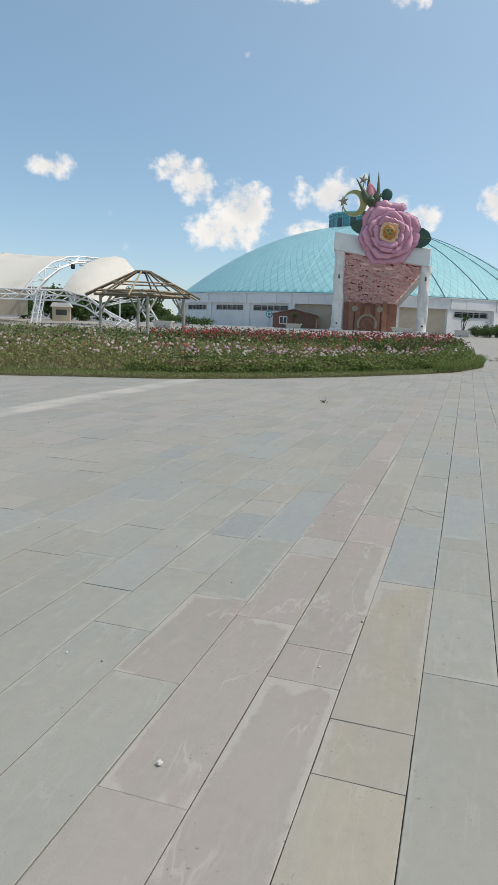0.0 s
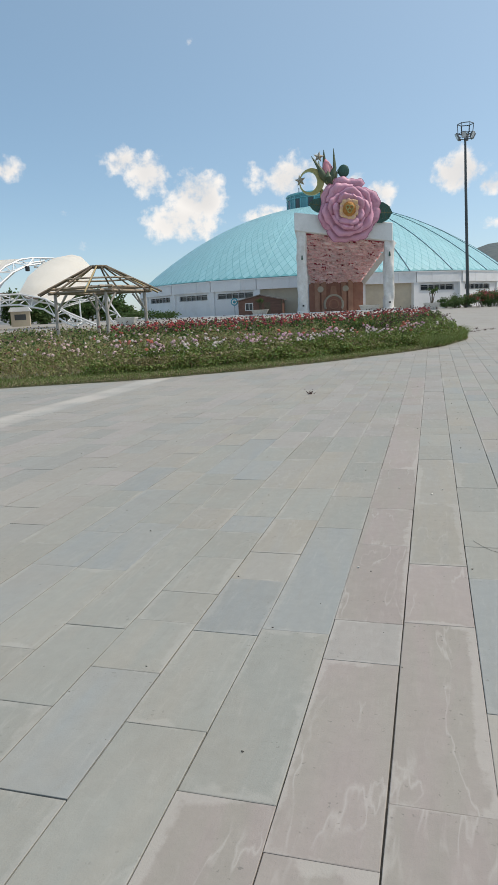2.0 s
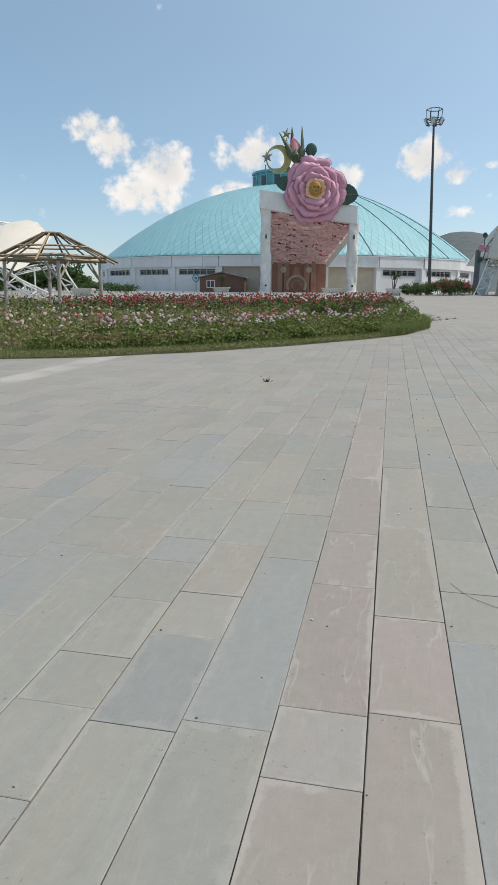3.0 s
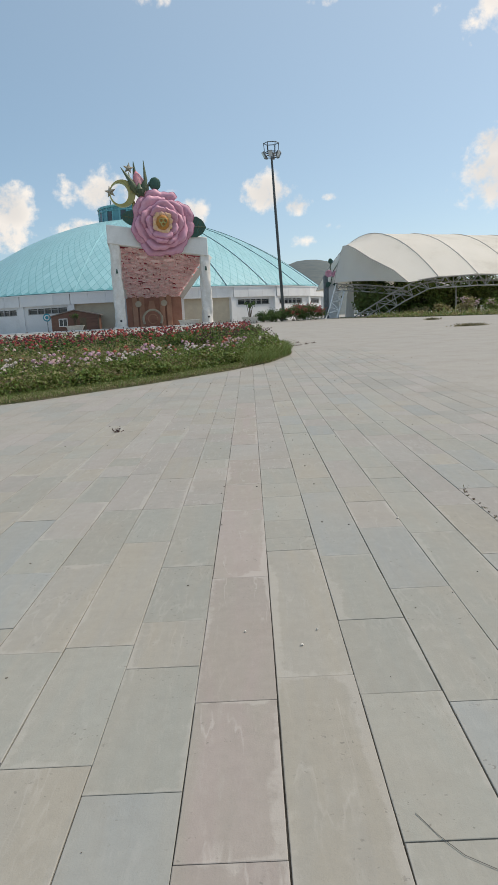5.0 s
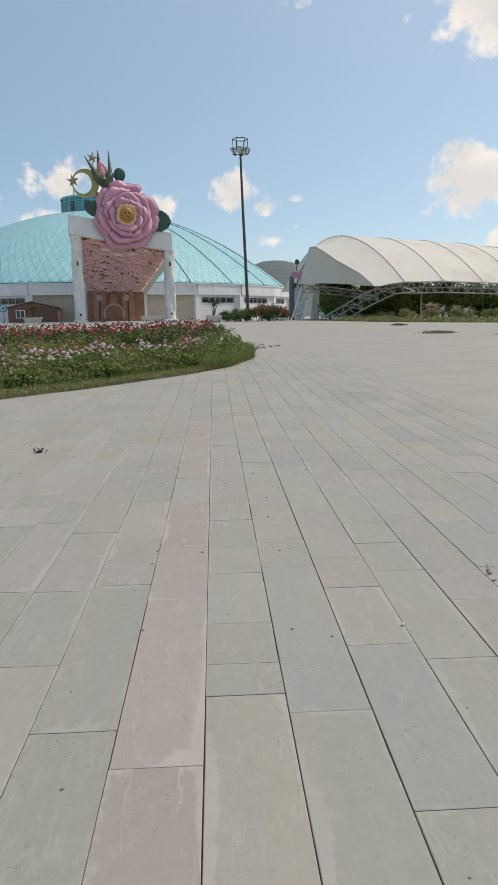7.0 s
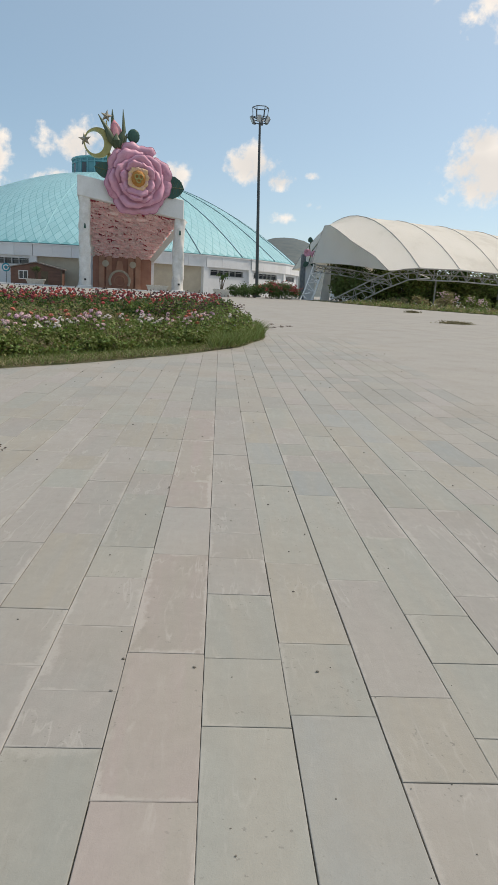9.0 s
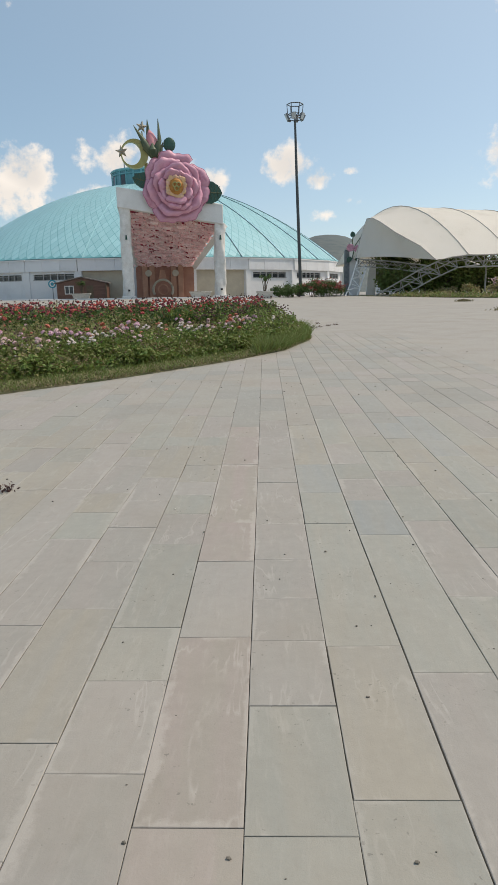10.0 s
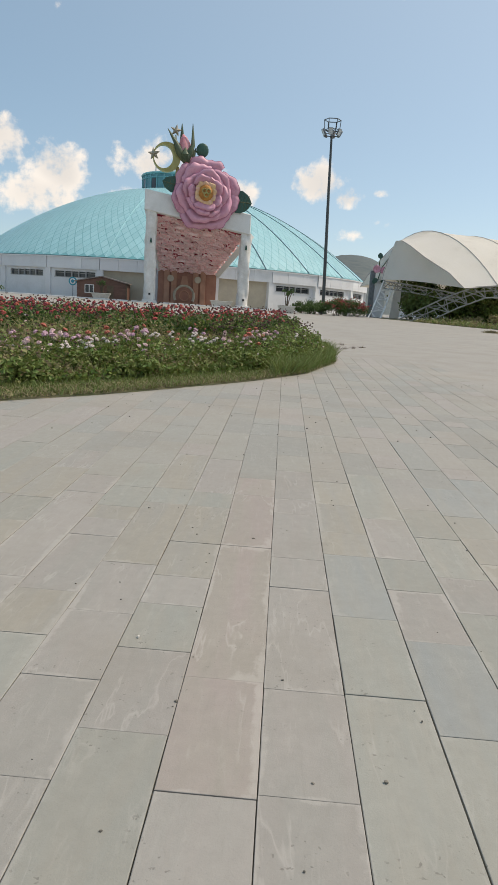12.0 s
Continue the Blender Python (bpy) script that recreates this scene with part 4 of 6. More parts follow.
# ---------- light mast ----------
def light_mast():
    mast = thing("light_mast", pose(5.05, 100, ground_z(100)), "tall dark floodlight mast with a lamp basket", "light mast")
    top = (-0.8, 0, 22.3)
    part("pole", Shape().tube([(0, 0, -0.2), (-0.3, 0, 8), (-0.6, 0, 16), top], [0.23, 0.21, 0.18, 0.14], 12), STEEL, mast, smooth=True)
    part("base_flange", Shape().tube([(0, 0, -0.1), (0, 0, 0.25)], 0.6, 12), STEEL, mast)
    m = Vector(top)
    cage = part("service_cage", Shape().tube([m + Vector((0.95 * math.cos(i * math.tau / 6), 0.95 * math.sin(i * math.tau / 6), 0.75)) for i in range(7)], 0.05, 5), STEEL, mast)
    part("ring", Shape().tube([m + Vector((1.05 * math.cos(i * math.tau / 6), 1.05 * math.sin(i * math.tau / 6), 1.95)) for i in range(7)], 0.06, 5), STEEL, cage)
    for i in range(6):
        a = i * math.tau / 6
        part("bar", Shape().tube([m + Vector((0.95 * math.cos(a), 0.95 * math.sin(a), 0.75)), m + Vector((1.05 * math.cos(a), 1.05 * math.sin(a), 1.95))], 0.05, 5), STEEL, cage)
        part("arm", Shape().tube([m + Vector((0, 0, 0.6)), m + Vector((0.95 * math.cos(a), 0.95 * math.sin(a), 0.75))], 0.05, 5), STEEL, cage)
    part("ring", Shape().tube([m + Vector((0.9 * math.cos(i * math.tau / 8), 0.9 * math.sin(i * math.tau / 8), 0.2)) for i in range(9)], 0.06, 5), STEEL, cage)
    for i in range(6):
        a = i * math.tau / 6 + 0.35
        lamp = part("floodlight", Shape().box(-0.12, -0.3, -0.42, 0.12, 0.3, 0.42), LAMPGREY, mast, bevel=0.05, place=Matrix.Translation(m + Vector((1.12 * math.cos(a), 1.12 * math.sin(a), 0.4))) @ pose(0, 0, 0, 0, 28, math.degrees(a)))
        part("glass", Shape().box(0.12, -0.26, -0.37, 0.135, 0.26, 0.37), LENS, lamp)


light_mast()


# ---------- tensile tents on lattice trusses ----------
def truss(name, top, down, inward, mat, parent, bay=1.2, r=0.09, label=""):
    """A three-chord lattice girder along a line of points; down and inward place the two other chords."""
    pts = [Vector(p) for p in top]
    fine = []
    for a, b in zip(pts, pts[1:]):
        n = max(1, round((b - a).length / bay))
        fine += [a.lerp(b, i / n) for i in range(n)]
    fine.append(pts[-1])
    lower = [p + Vector(down) for p in fine]
    inner = [p + Vector(down) * 0.5 + Vector(inward) for p in fine]
    t = part(name, Shape().tube(fine, r, 6), mat, parent, label)
    part("chord", Shape().tube(lower, r, 6), mat, t)
    part("chord", Shape().tube(inner, r, 6), mat, t)
    web = Shape()
    for i in range(len(fine) - 1):
        web.tube([fine[i], lower[i + 1]] if i % 2 else [lower[i], fine[i + 1]], r * 0.55, 4, False)
        web.tube([fine[i], inner[i + 1]] if i % 2 else [inner[i], fine[i + 1]], r * 0.55, 4, False)
        web.tube([lower[i], inner[i]], r * 0.5, 4, False)
        if i % 2 == 0:
            web.tube([fine[i], lower[i]], r * 0.55, 4, False)
    part("lattice", web, mat, t)
    return t


def arch_curve(front, top, back, n=16):
    """A rib that springs from front, swings over top and comes down at back."""
    f, t, b = Vector(front), Vector(top), Vector(back)
    pts = []
    for i in range(n + 1):
        u = i / n * 2
        e, k = (f, 1 - u) if u <= 1 else (b, u - 1)
        flat = t.lerp(e, k)
        pts.append(Vector((flat.x, flat.y, t.z + (e.z - t.z) * k ** 1.9)))
    return pts


def membrane(ribs, sag=0.25, nu=5):
    """The skin stretched over neighbouring ribs, sagging a little between them."""
    def fn(u, v):
        i = min(int(u * (len(ribs) - 1)), len(ribs) - 2)
        k = u * (len(ribs) - 1) - i
        j = min(int(v * (len(ribs[0]) - 1)), len(ribs[0]) - 2)
        m = v * (len(ribs[0]) - 1) - j
        a, b = ribs[i][j].lerp(ribs[i][j + 1], m), ribs[i + 1][j].lerp(ribs[i + 1][j + 1], m)
        p = a.lerp(b, k)
        p.z -= sag * math.sin(math.pi * k)
        return p
    return Shape().sheet(fn, nu * (len(ribs) - 1), 2 * (len(ribs[0]) - 1), 0.03)


def tent_right():
    tent = thing("tensile_tent", pose(0, 0, 0), "grey-white membrane tent over a lattice steel girder", "tent")
    fronts = [(24.2, 88.6, 5.75), (29.4, 89.2, 5.85), (35.0, 90.5, 5.7), (40.7, 92.3, 5.55), (47.4, 94.3, 5.15)]
    tops = [(18.1, 105, 13.1), (24.2, 106, 12.85), (30.8, 108.3, 12.7), (37.3, 110.6, 12.5), (42.8, 113.4, 12.2)]
    ribs = [arch_curve(f, t, (2 * t[0] - f[0], 2 * t[1] - f[1], f[2])) for f, t in zip(fronts, tops)]
    a, b = Vector((20.3, 88.2, 5.15)), Vector((12.9, 100.0, 6.0))
    key = [a, Vector((18.9, 90.0, 6.8)), Vector((16.5, 93.4, 8.7)), Vector((15.2, 97.0, 10.3)), Vector((14.6, 100.0, 11.15)), Vector((14.2, 102.5, 11.3)), Vector((13.9, 103.2, 10.2)), Vector((13.3, 102.4, 8.4)), Vector((12.65, 101.2, 6.1))]
    crease = []
    for i in range(17):
        u = i / 16 * (len(key) - 1)
        j = min(int(u), len(key) - 2)
        crease.append(key[j].lerp(key[j + 1], u - j))
    skin = None
    for r0, r1 in zip([crease] + ribs, ribs):
        skin = part("membrane_panel", membrane([r0, r1], 0.06, 6), FABRIC, tent, "taut grey-white membrane bay", smooth=True)
    lower = [a.lerp(Vector((12.65, 101.2, 6.1)), i / 16) + Vector((-0.6 * math.sin(math.pi * i / 16), 0, 0.25 * math.sin(math.pi * i / 16))) for i in range(17)]

    def end(u, v):
        j = min(int(u * 16), 15)
        m = u * 16 - j
        return lower[j].lerp(lower[j + 1], m).lerp(crease[j].lerp(crease[j + 1], m), v)
    part("end_membrane", Shape().sheet(end, 24, 6, 0.03), FABRIC, tent, "hanging end panel of the membrane", smooth=True)
    for rib in [crease] + ribs:
        part("seam", Shape().tube([p + Vector((0, 0, 0.02)) for p in rib], 0.06, 5), SEAM, skin)
    truss("girder", [(24.0, 88.4, 5.6), (29.4, 89.0, 5.7), (35.0, 90.3, 5.55), (40.7, 92.1, 5.4), (47.2, 94.1, 5.0), (49.2, 95.0, 3.6), (50.2, 95.5, 1.0)], (0, 0.1, -1.35), (0.2, 1.1, 0), TRUSS, tent, label="horizontal lattice girder")
    truss("girder", [(13.6, 90.6, 1.05), (18.6, 89.0, 4.0), (21.4, 88.5, 5.3), (24.0, 88.4, 5.6)], (1.5, -0.3, -1.1), (0.4, 1.1, 0.2), TRUSS, tent, label="sloping lattice girder leg")
    truss("girder", [(10.3, 93.2, 0.95), (11.2, 95.5, 2.6), (12.7, 99.8, 5.9)], (1.3, -0.2, -0.5), (0.8, 0.9, 0), TRUSSW, tent, label="slender lattice leg")
    truss("girder", [(12.7, 99.8, 5.9), (16.5, 95.0, 5.3), (20.2, 90.0, 4.5)], (0.1, 0, -0.9), (0.7, 0.7, 0), TRUSS, tent, label="lattice tie under the end panel")
    truss("girder", [(42.4, 94.0, 3.9), (45.0, 95.0, 2.2), (47.0, 95.8, 0.9)], (1.0, 0, 0.6), (0.4, 0.9, 0), TRUSSW, tent, label="white raking lattice strut")
    part("post", Shape().tube([(40.6, 93.0, 0.9), (40.8, 92.6, 4.2)], 0.2, 8), TRUSSW, tent)
    for x in (34.6, 35.7, 36.7, 37.8, 38.9):
        part("post", Shape().tube([(x, 97.0, 0.9), (x, 97.0, 4.6)], 0.09, 6), TRUSS, tent)
    part("post", Shape().tube([(27.8, 93.0, 0.9), (27.8, 93.0, 4.6)], 0.12, 6), TRUSS, tent)


tent_right()


def tent_left():
    tent = thing("tensile_tent", pose(0, 0, 0), "cream-white membrane shell on white lattice arches", "tent")
    P = lambda az, el, d: Vector((0.76 + d * math.sin(radians(az)), -3.38 + d * math.cos(radians(az)), 1.62 + d * math.tan(radians(el))))
    # rear vault running off behind the arch
    f = [P(-52, 1.9, 92), P(-45, 1.95, 90), P(-40, 1.95, 88), P(-36.1, 2.05, 86.5)]
    t = [P(-47, 4.4, 108), P(-42, 4.6, 104), P(-37, 4.7, 99), P(-32.0, 4.78, 92.5)]
    ribs = [arch_curve(a, b, P(az, 1.5, 122)) for a, b, az in zip(f, t, (-55, -48, -42, -38))]
    skin = None
    for r0, r1 in zip(ribs, ribs[1:]):
        skin = part("membrane_panel", membrane([r0, r1], 0.12, 6), FABRIC, tent, "cream membrane bay", smooth=True)
    for rib in ribs:
        part("seam", Shape().tube([p + Vector((0, 0, 0.03)) for p in rib], 0.035, 5), SEAM, skin)
    # the open shell at the end
    key_l = [P(-33.1, 2.15, 84), P(-32.3, 3.4, 86), P(-31.2, 4.3, 88), P(-30.2, 4.75, 90), P(-28.9, 4.98, 92)]
    key_r = [P(-30.0, 1.25, 82), P(-29.2, 1.6, 84), P(-28.2, 2.4, 86), P(-27.25, 3.75, 89), P(-28.2, 4.8, 92)]

    def shell(u, v):
        k = u * 4
        j = min(int(k), 3)
        a, b = key_l[j].lerp(key_l[j + 1], k - j), key_r[j].lerp(key_r[j + 1], k - j)
        p = a.lerp(b, v)
        return p + Vector((0, -1.6, 0.5)) * math.sin(math.pi * v) * (0.5 + 0.5 * u) * (1 - u ** 4)
    part("end_shell", Shape().sheet(shell, 16, 10, 0.03), FABRIC, tent, "bright cream membrane shell", smooth=True)
    # added sheet, coloured dark to paint the shade inside the vault
    part("flap", Shape().sheet(lambda u, v: P(-43 + 7.2 * u, 1.85 - (2.3 - 0.5 * u) * v, 86), 8, 4, 0.03), SHADED_INTERIOR, tent, "dark beige sheet standing in for the shaded vault interior")
    truss("arch_girder", [P(-36.0, 2.05, 85), P(-35.0, 3.3, 86), P(-33.9, 4.2, 87.5), P(-32.7, 4.7, 89), P(-31.8, 4.8, 90)], (0.9, 0, -0.75), (0.4, 1.0, 0), TRUSSW, tent, r=0.11, label="white lattice arch")
    truss("arch_girder", [P(-31.8, 4.8, 90), P(-30.6, 4.75, 91), P(-29.4, 4.7, 92)], (0, 0, -1.1), (0.3, 0.9, 0), TRUSSW, tent, r=0.09, label="white lattice tie")
    truss("arch_girder", [P(-42, 1.95, 84), P(-36.0, 2.05, 83), P(-33.0, 2.1, 82.5), P(-31.2, 1.7, 82), P(-29.6, 0.6, 81.5), P(-27.3, -0.55, 81)], (-0.3, 0, -1.15), (0.2, 1.0, 0), TRUSSW, tent, r=0.11, label="white lattice girder sloping to the ground")
    truss("arch_girder", [P(-35.1, 1.9, 83), P(-35.6, -0.6, 82)], (0.7, 0, 0), (0.3, 0.7, 0), TRUSSW, tent, r=0.09, label="white lattice post")
    truss("arch_girder", [P(-27.3, 1.9, 84), P(-26.9, 0.9, 84), P(-26.0, -0.5, 84)], (1.2, 0, 0.2), (0.3, 0.8, 0), TRUSSW, tent, r=0.11, label="white lattice leg")
    truss("arch_girder", [P(-30.2, 1.3, 84), P(-28.4, 1.75, 85), P(-27.2, 1.9, 85)], (0, 0, -0.6), (0.2, 0.7, 0), TRUSSW, tent, r=0.07, label="white lattice tie")
    part("post", Shape().tube([P(-28.6, 1.6, 84), P(-28.6, -0.5, 84)], 0.1, 6), TRUSSW, tent)
    part("loudspeaker", Shape().box(-0.22, -0.22, -0.3, 0.22, 0.22, 0.3), CABLE, tent, "black loudspeaker", bevel=0.08, place=Matrix.Translation(P(-32.3, 4.0, 88)))


tent_left()


# ---------- gazebo ----------
def gazebo():
    gx, gy = -16.3, 30.5
    g = thing("gazebo", pose(gx, gy, ground_z(gy), rz=8), "weathered open timber gazebo frame without roofing", "gazebo")
    r = 2.25
    H = 2.62
    posts = [(r * math.cos(a), r * math.sin(a)) for a in (radians(-90 + 25), radians(25), radians(115), radians(205))]
    for i, (x, y) in enumerate(posts):
        p = part("post", Shape().tube([(x, y, -0.1), (x * 1.01, y * 0.99, 1.3), (x, y, H)], [0.105, 0.095, 0.085], 8), TIMBER_GREY, g, "grey round timber post")
        for q in (posts[(i + 1) % 4], posts[(i + 3) % 4]):
            d = (Vector((q[0], q[1], 0)) - Vector((x, y, 0))).normalized()
            part("brace", Shape().tube([Vector((x, y, H - 0.85)) + d * 0.05, Vector((x, y, H - 0.05)) + d * 0.75], 0.05, 6), TIMBER_GREY, p)
        nx = posts[(i + 1) % 4]
        a, b = Vector((x, y, H + 0.06)), Vector((nx[0], nx[1], H + 0.06))
        e = (b - a).normalized() * 0.45
        part("beam", Shape().tube([a - e, b + e], 0.08, 4), TIMBER, g, "brown timber ring beam")
        part("beam", Shape().tube([a - e + Vector((0, 0, 0.2)), b + e + Vector((0, 0, 0.2))], 0.07, 4), TIMBER, g)
    part("crown_ring", Shape().tube([(0.42 * math.cos(i * math.tau / 14), 0.42 * math.sin(i * math.tau / 14), H + 1.32) for i in range(15)], 0.075, 6), TIMBER_DARK, g)
    for i in range(12):
        a = i * math.tau / 12 + 0.1
        R = 3.15
        mat = BRONZE if i % 4 == 1 else TIMBER_DARK
        part("rafter", Shape().tube([(0.36 * math.cos(a), 0.36 * math.sin(a), H + 1.36), (R * math.cos(a), R * math.sin(a), H - 0.02)], 0.05, 4), mat, g, "dark timber rafter" if mat is TIMBER_DARK else "yellowed timber rafter")
    for i in range(8):
        a0, a1 = i * math.tau / 8, (i + 1) * math.tau / 8
        part("purlin", Shape().tube([(1.75 * math.cos(a0), 1.75 * math.sin(a0), H + 0.70), (1.75 * math.cos(a1), 1.75 * math.sin(a1), H + 0.70)], 0.045, 4), TIMBER, g)


gazebo()


# ---------- hut, planters, small things by the hall ----------
def hut():
    h = thing("garden_hut", pose(-27.1, 107.5, GZ, rz=6), "small brown wooden hut with a white window", "hut")
    part("body", Shape().prism([(-3.6, -0.1), (3.6, -0.1), (3.6, 2.35), (0, 3.15), (-3.6, 2.35)], 0, 4.2), HUT, h)
    for i in range(10):
        part("board", Shape().box(-3.62, -0.035, 0.05 + i * 0.23, 3.62, 0.0, 0.25 + i * 0.23), HUT, h)
    for s in (-1, 1):
        part("roof", Shape().add([(0, -0.35, 3.2), (s * 3.95, -0.35, 2.32), (s * 3.95, 4.5, 2.32), (0, 4.5, 3.2), (0, -0.35, 3.32), (s * 3.95, -0.35, 2.44), (s * 3.95, 4.5, 2.44), (0, 4.5, 3.32)],
                                 [(0, 1, 2, 3), (4, 7, 6, 5), (0, 4, 5, 1), (1, 5, 6, 2), (2, 6, 7, 3), (3, 7, 4, 0)]), HUTROOF, h, "brown sheet roof slope")
    w = part("window", Shape().box(-2.5, -0.10, 0.75, -1.15, -0.04, 2.0), WHITEPVC, h, "white double window", bevel=0.02)
    for x in (-2.38, -1.77):
        part("pane", Shape().box(x, -0.115, 0.87, x + 0.5, -0.095, 1.88), DARKGLASS, w)
    part("corner_trim", Shape().box(-0.12, -0.09, 0, 0.12, -0.037, 2.9), TIMBER_DARK, h)
    part("corner_trim", Shape().box(3.5, -0.09, 0, 3.66, -0.037, 2.3), TIMBER_DARK, h)
    part("door", Shape().box(0.7, -0.08, 0.05, 1.7, -0.037, 2.0), TIMBER_DARK, h)


hut()


def planter(name, x, y, w, rz, label):
    """A tapered concrete trough with a moulded rim."""
    p = thing(name, pose(x, y, ground_z(y), rz=rz), label, "planter")
    h = w / 2
    part("trough", Shape().add([(-h * 0.78, -0.3, -0.05), (h * 0.78, -0.3, -0.05), (h * 0.78, 0.3, -0.05), (-h * 0.78, 0.3, -0.05), (-h, -0.45, 0.75), (h, -0.45, 0.75), (h, 0.45, 0.75), (-h, 0.45, 0.75)],
                               [(0, 3, 2, 1), (4, 5, 6, 7), (0, 1, 5, 4), (1, 2, 6, 5), (2, 3, 7, 6), (3, 0, 4, 7)]), CONCRETE, p, bevel=0.03)
    part("rim", Shape().box(-h - 0.06, -0.52, 0.70, h + 0.06, 0.52, 0.84), CONCRETE, p, bevel=0.025)
    part("soil", Shape().box(-h + 0.05, -0.4, 0.80, h - 0.05, 0.4, 0.87), EARTH, p)
    return p


planter("planter", 0.1, 86.2, 1.9, 2, "pale concrete trough planter with a bare shrub")
planter("planter", -26.6, 105.2, 2.6, 4, "pale concrete trough planter before the brown hut")
planter("planter", -8.6, 98.6, 2.9, 6, "low white concrete trough beside the gate column")
planter("planter", -33.5, 70.0, 2.4, 0, "white concrete trough beside the lattice leg")


def crown_points(n, centre, radii, seed, clumps=9):
    """Points gathered in uneven clumps inside an egg-shaped crown."""
    rng = np.random.default_rng(seed)
    c = rng.normal(size=(clumps, 3))
    c /= np.linalg.norm(c, axis=1)[:, None]
    c *= rng.uniform(0.35, 0.85, (clumps, 1))
    which = rng.integers(0, clumps, n)
    p = c[which] + rng.normal(scale=0.22, size=(n, 3))
    return np.asarray(centre) + p * np.asarray(radii)


def shrub(name, x, y, w, h, seed, mat, label, category="shrub", n=700, leaf=0.12, group="", flowers=None, base=None):
    s = thing(name, pose(x, y, ground_z(y) if base is None else base), label, category, group)
    rng = random.Random(seed)
    for i in range(4):
        a, k = rng.uniform(0, 6.3), rng.uniform(0.2, 0.5)
        part("stem", Shape().tube([(0.08 * math.cos(a), 0.08 * math.sin(a), -0.1), (k * w * 0.3 * math.cos(a), k * w * 0.3 * math.sin(a), h * 0.4), (k * w * 0.7 * math.cos(a), k * w * 0.7 * math.sin(a), h * 0.85)], [0.05, 0.035, 0.012], 5), BARK, s)
    part("crown", leaf_mesh("crown", mat, crown_points(n, (0, 0, h * 0.55), (w * 0.5, w * 0.4, h * 0.5), seed), leaf, seed), mat, s)
    if flowers:
        pts = crown_points(70, (0, -w * 0.08, h * 0.72), (w * 0.5, w * 0.4, h * 0.36), seed + 1)
        part("blossoms", blossom_mesh("blossoms", flowers, pts, [0.2] * 70, seed, 4), flowers, s)
    return s


def bare_shrub(x, y, z, h, seed, label):
    s = thing("shrub", pose(x, y, z), label, "shrub")
    rng = random.Random(seed)
    tips = []
    for i in range(9):
        a, lean = rng.uniform(0, 6.3), rng.uniform(0.2, 0.8)
        p = [Vector((0.12 * math.cos(a), 0.08 * math.sin(a), 0)), Vector((lean * 0.45 * math.cos(a), lean * 0.35 * math.sin(a), h * 0.5)), Vector((lean * 0.9 * math.cos(a), lean * 0.7 * math.sin(a), h * rng.uniform(0.75, 1.0)))]
        part("stem", Shape().tube(p, [0.06, 0.045, 0.02], 5), BARK, s)
        tips.append(p[2])
    pts = np.concatenate([np.random.default_rng(seed + i).normal(loc=t, scale=0.13, size=(26, 3)) for i, t in enumerate(tips)])
    part("leaves", leaf_mesh("leaves", LEAF_DARK, pts, 0.12, seed), LEAF_DARK, s)


bare_shrub(0.1, 86.2, ground_z(86.2) + 0.8, 1.75, 4, "sparse dark shrub with bare stems in a planter")
bare_shrub(-26.4, 105.2, GZ + 0.8, 1.7, 9, "sparse dark shrub in the planter by the hut")
for i, (x, y, w, h) in enumerate(((2.9, 90, 2.6, 1.5), (4.3, 91, 2.8, 1.6), (1.9, 92, 2.2, 1.3), (3.6, 93, 3.0, 1.8))):
    shrub("shrub", x, y, w, h, 20 + i, LEAF_DARK, "dark green shrub beside the light mast", n=1100, group="shrubs by the mast")
for i, (x, y, w, h) in enumerate(((5.8, 90.5, 3.2, 1.8), (7.3, 91, 3.2, 1.9), (8.9, 91.5, 3.0, 1.8), (6.5, 93, 3.4, 2.1), (8.2, 93.5, 3.2, 2.0))):
    shrub("flowering_shrub", x, y, w, h, 30 + i, LEAF_DARK, "dark shrub covered with red blossoms", "shrub", n=1200, group="red shrubs by the mast", flowers=RED)
for i, (x, y, w, h) in enumerate(((-36.2, 89.5, 4.2, 1.3), (-39, 90, 4.6, 1.6), (-41.6, 91, 4.4, 1.5), (-44.5, 92, 4.4, 1.5))):
    shrub("shrub", x, y, w, h, 40 + i, LEAF_DARK, "low dark shrub before the white hall wall", n=800, leaf=0.16, group="shrubs before the hall")


# round turquoise sign on the hall wall
def emblem():
    e = thing("round_sign", pose(-31.6, 108.0, GZ), "round turquoise sign with a white centre", "sign")
    part("board", Shape().tube([(0, 0, 2.3), (0, -0.06, 2.3)], 0.62, 20), BLUE, e)
    part("ring", Shape().tube([(0, -0.06, 2.3), (0, -0.075, 2.3)], 0.42, 18), WHITEPVC, e)
    part("centre", Shape().tube([(0, -0.075, 2.3), (0, -0.09, 2.3)], 0.26, 14), BLUE, e)
    part("post", Shape().tube([(0, 0.05, -0.1), (0, 0.05, 2.4)], 0.05, 6), LAMPGREY, e)


emblem()


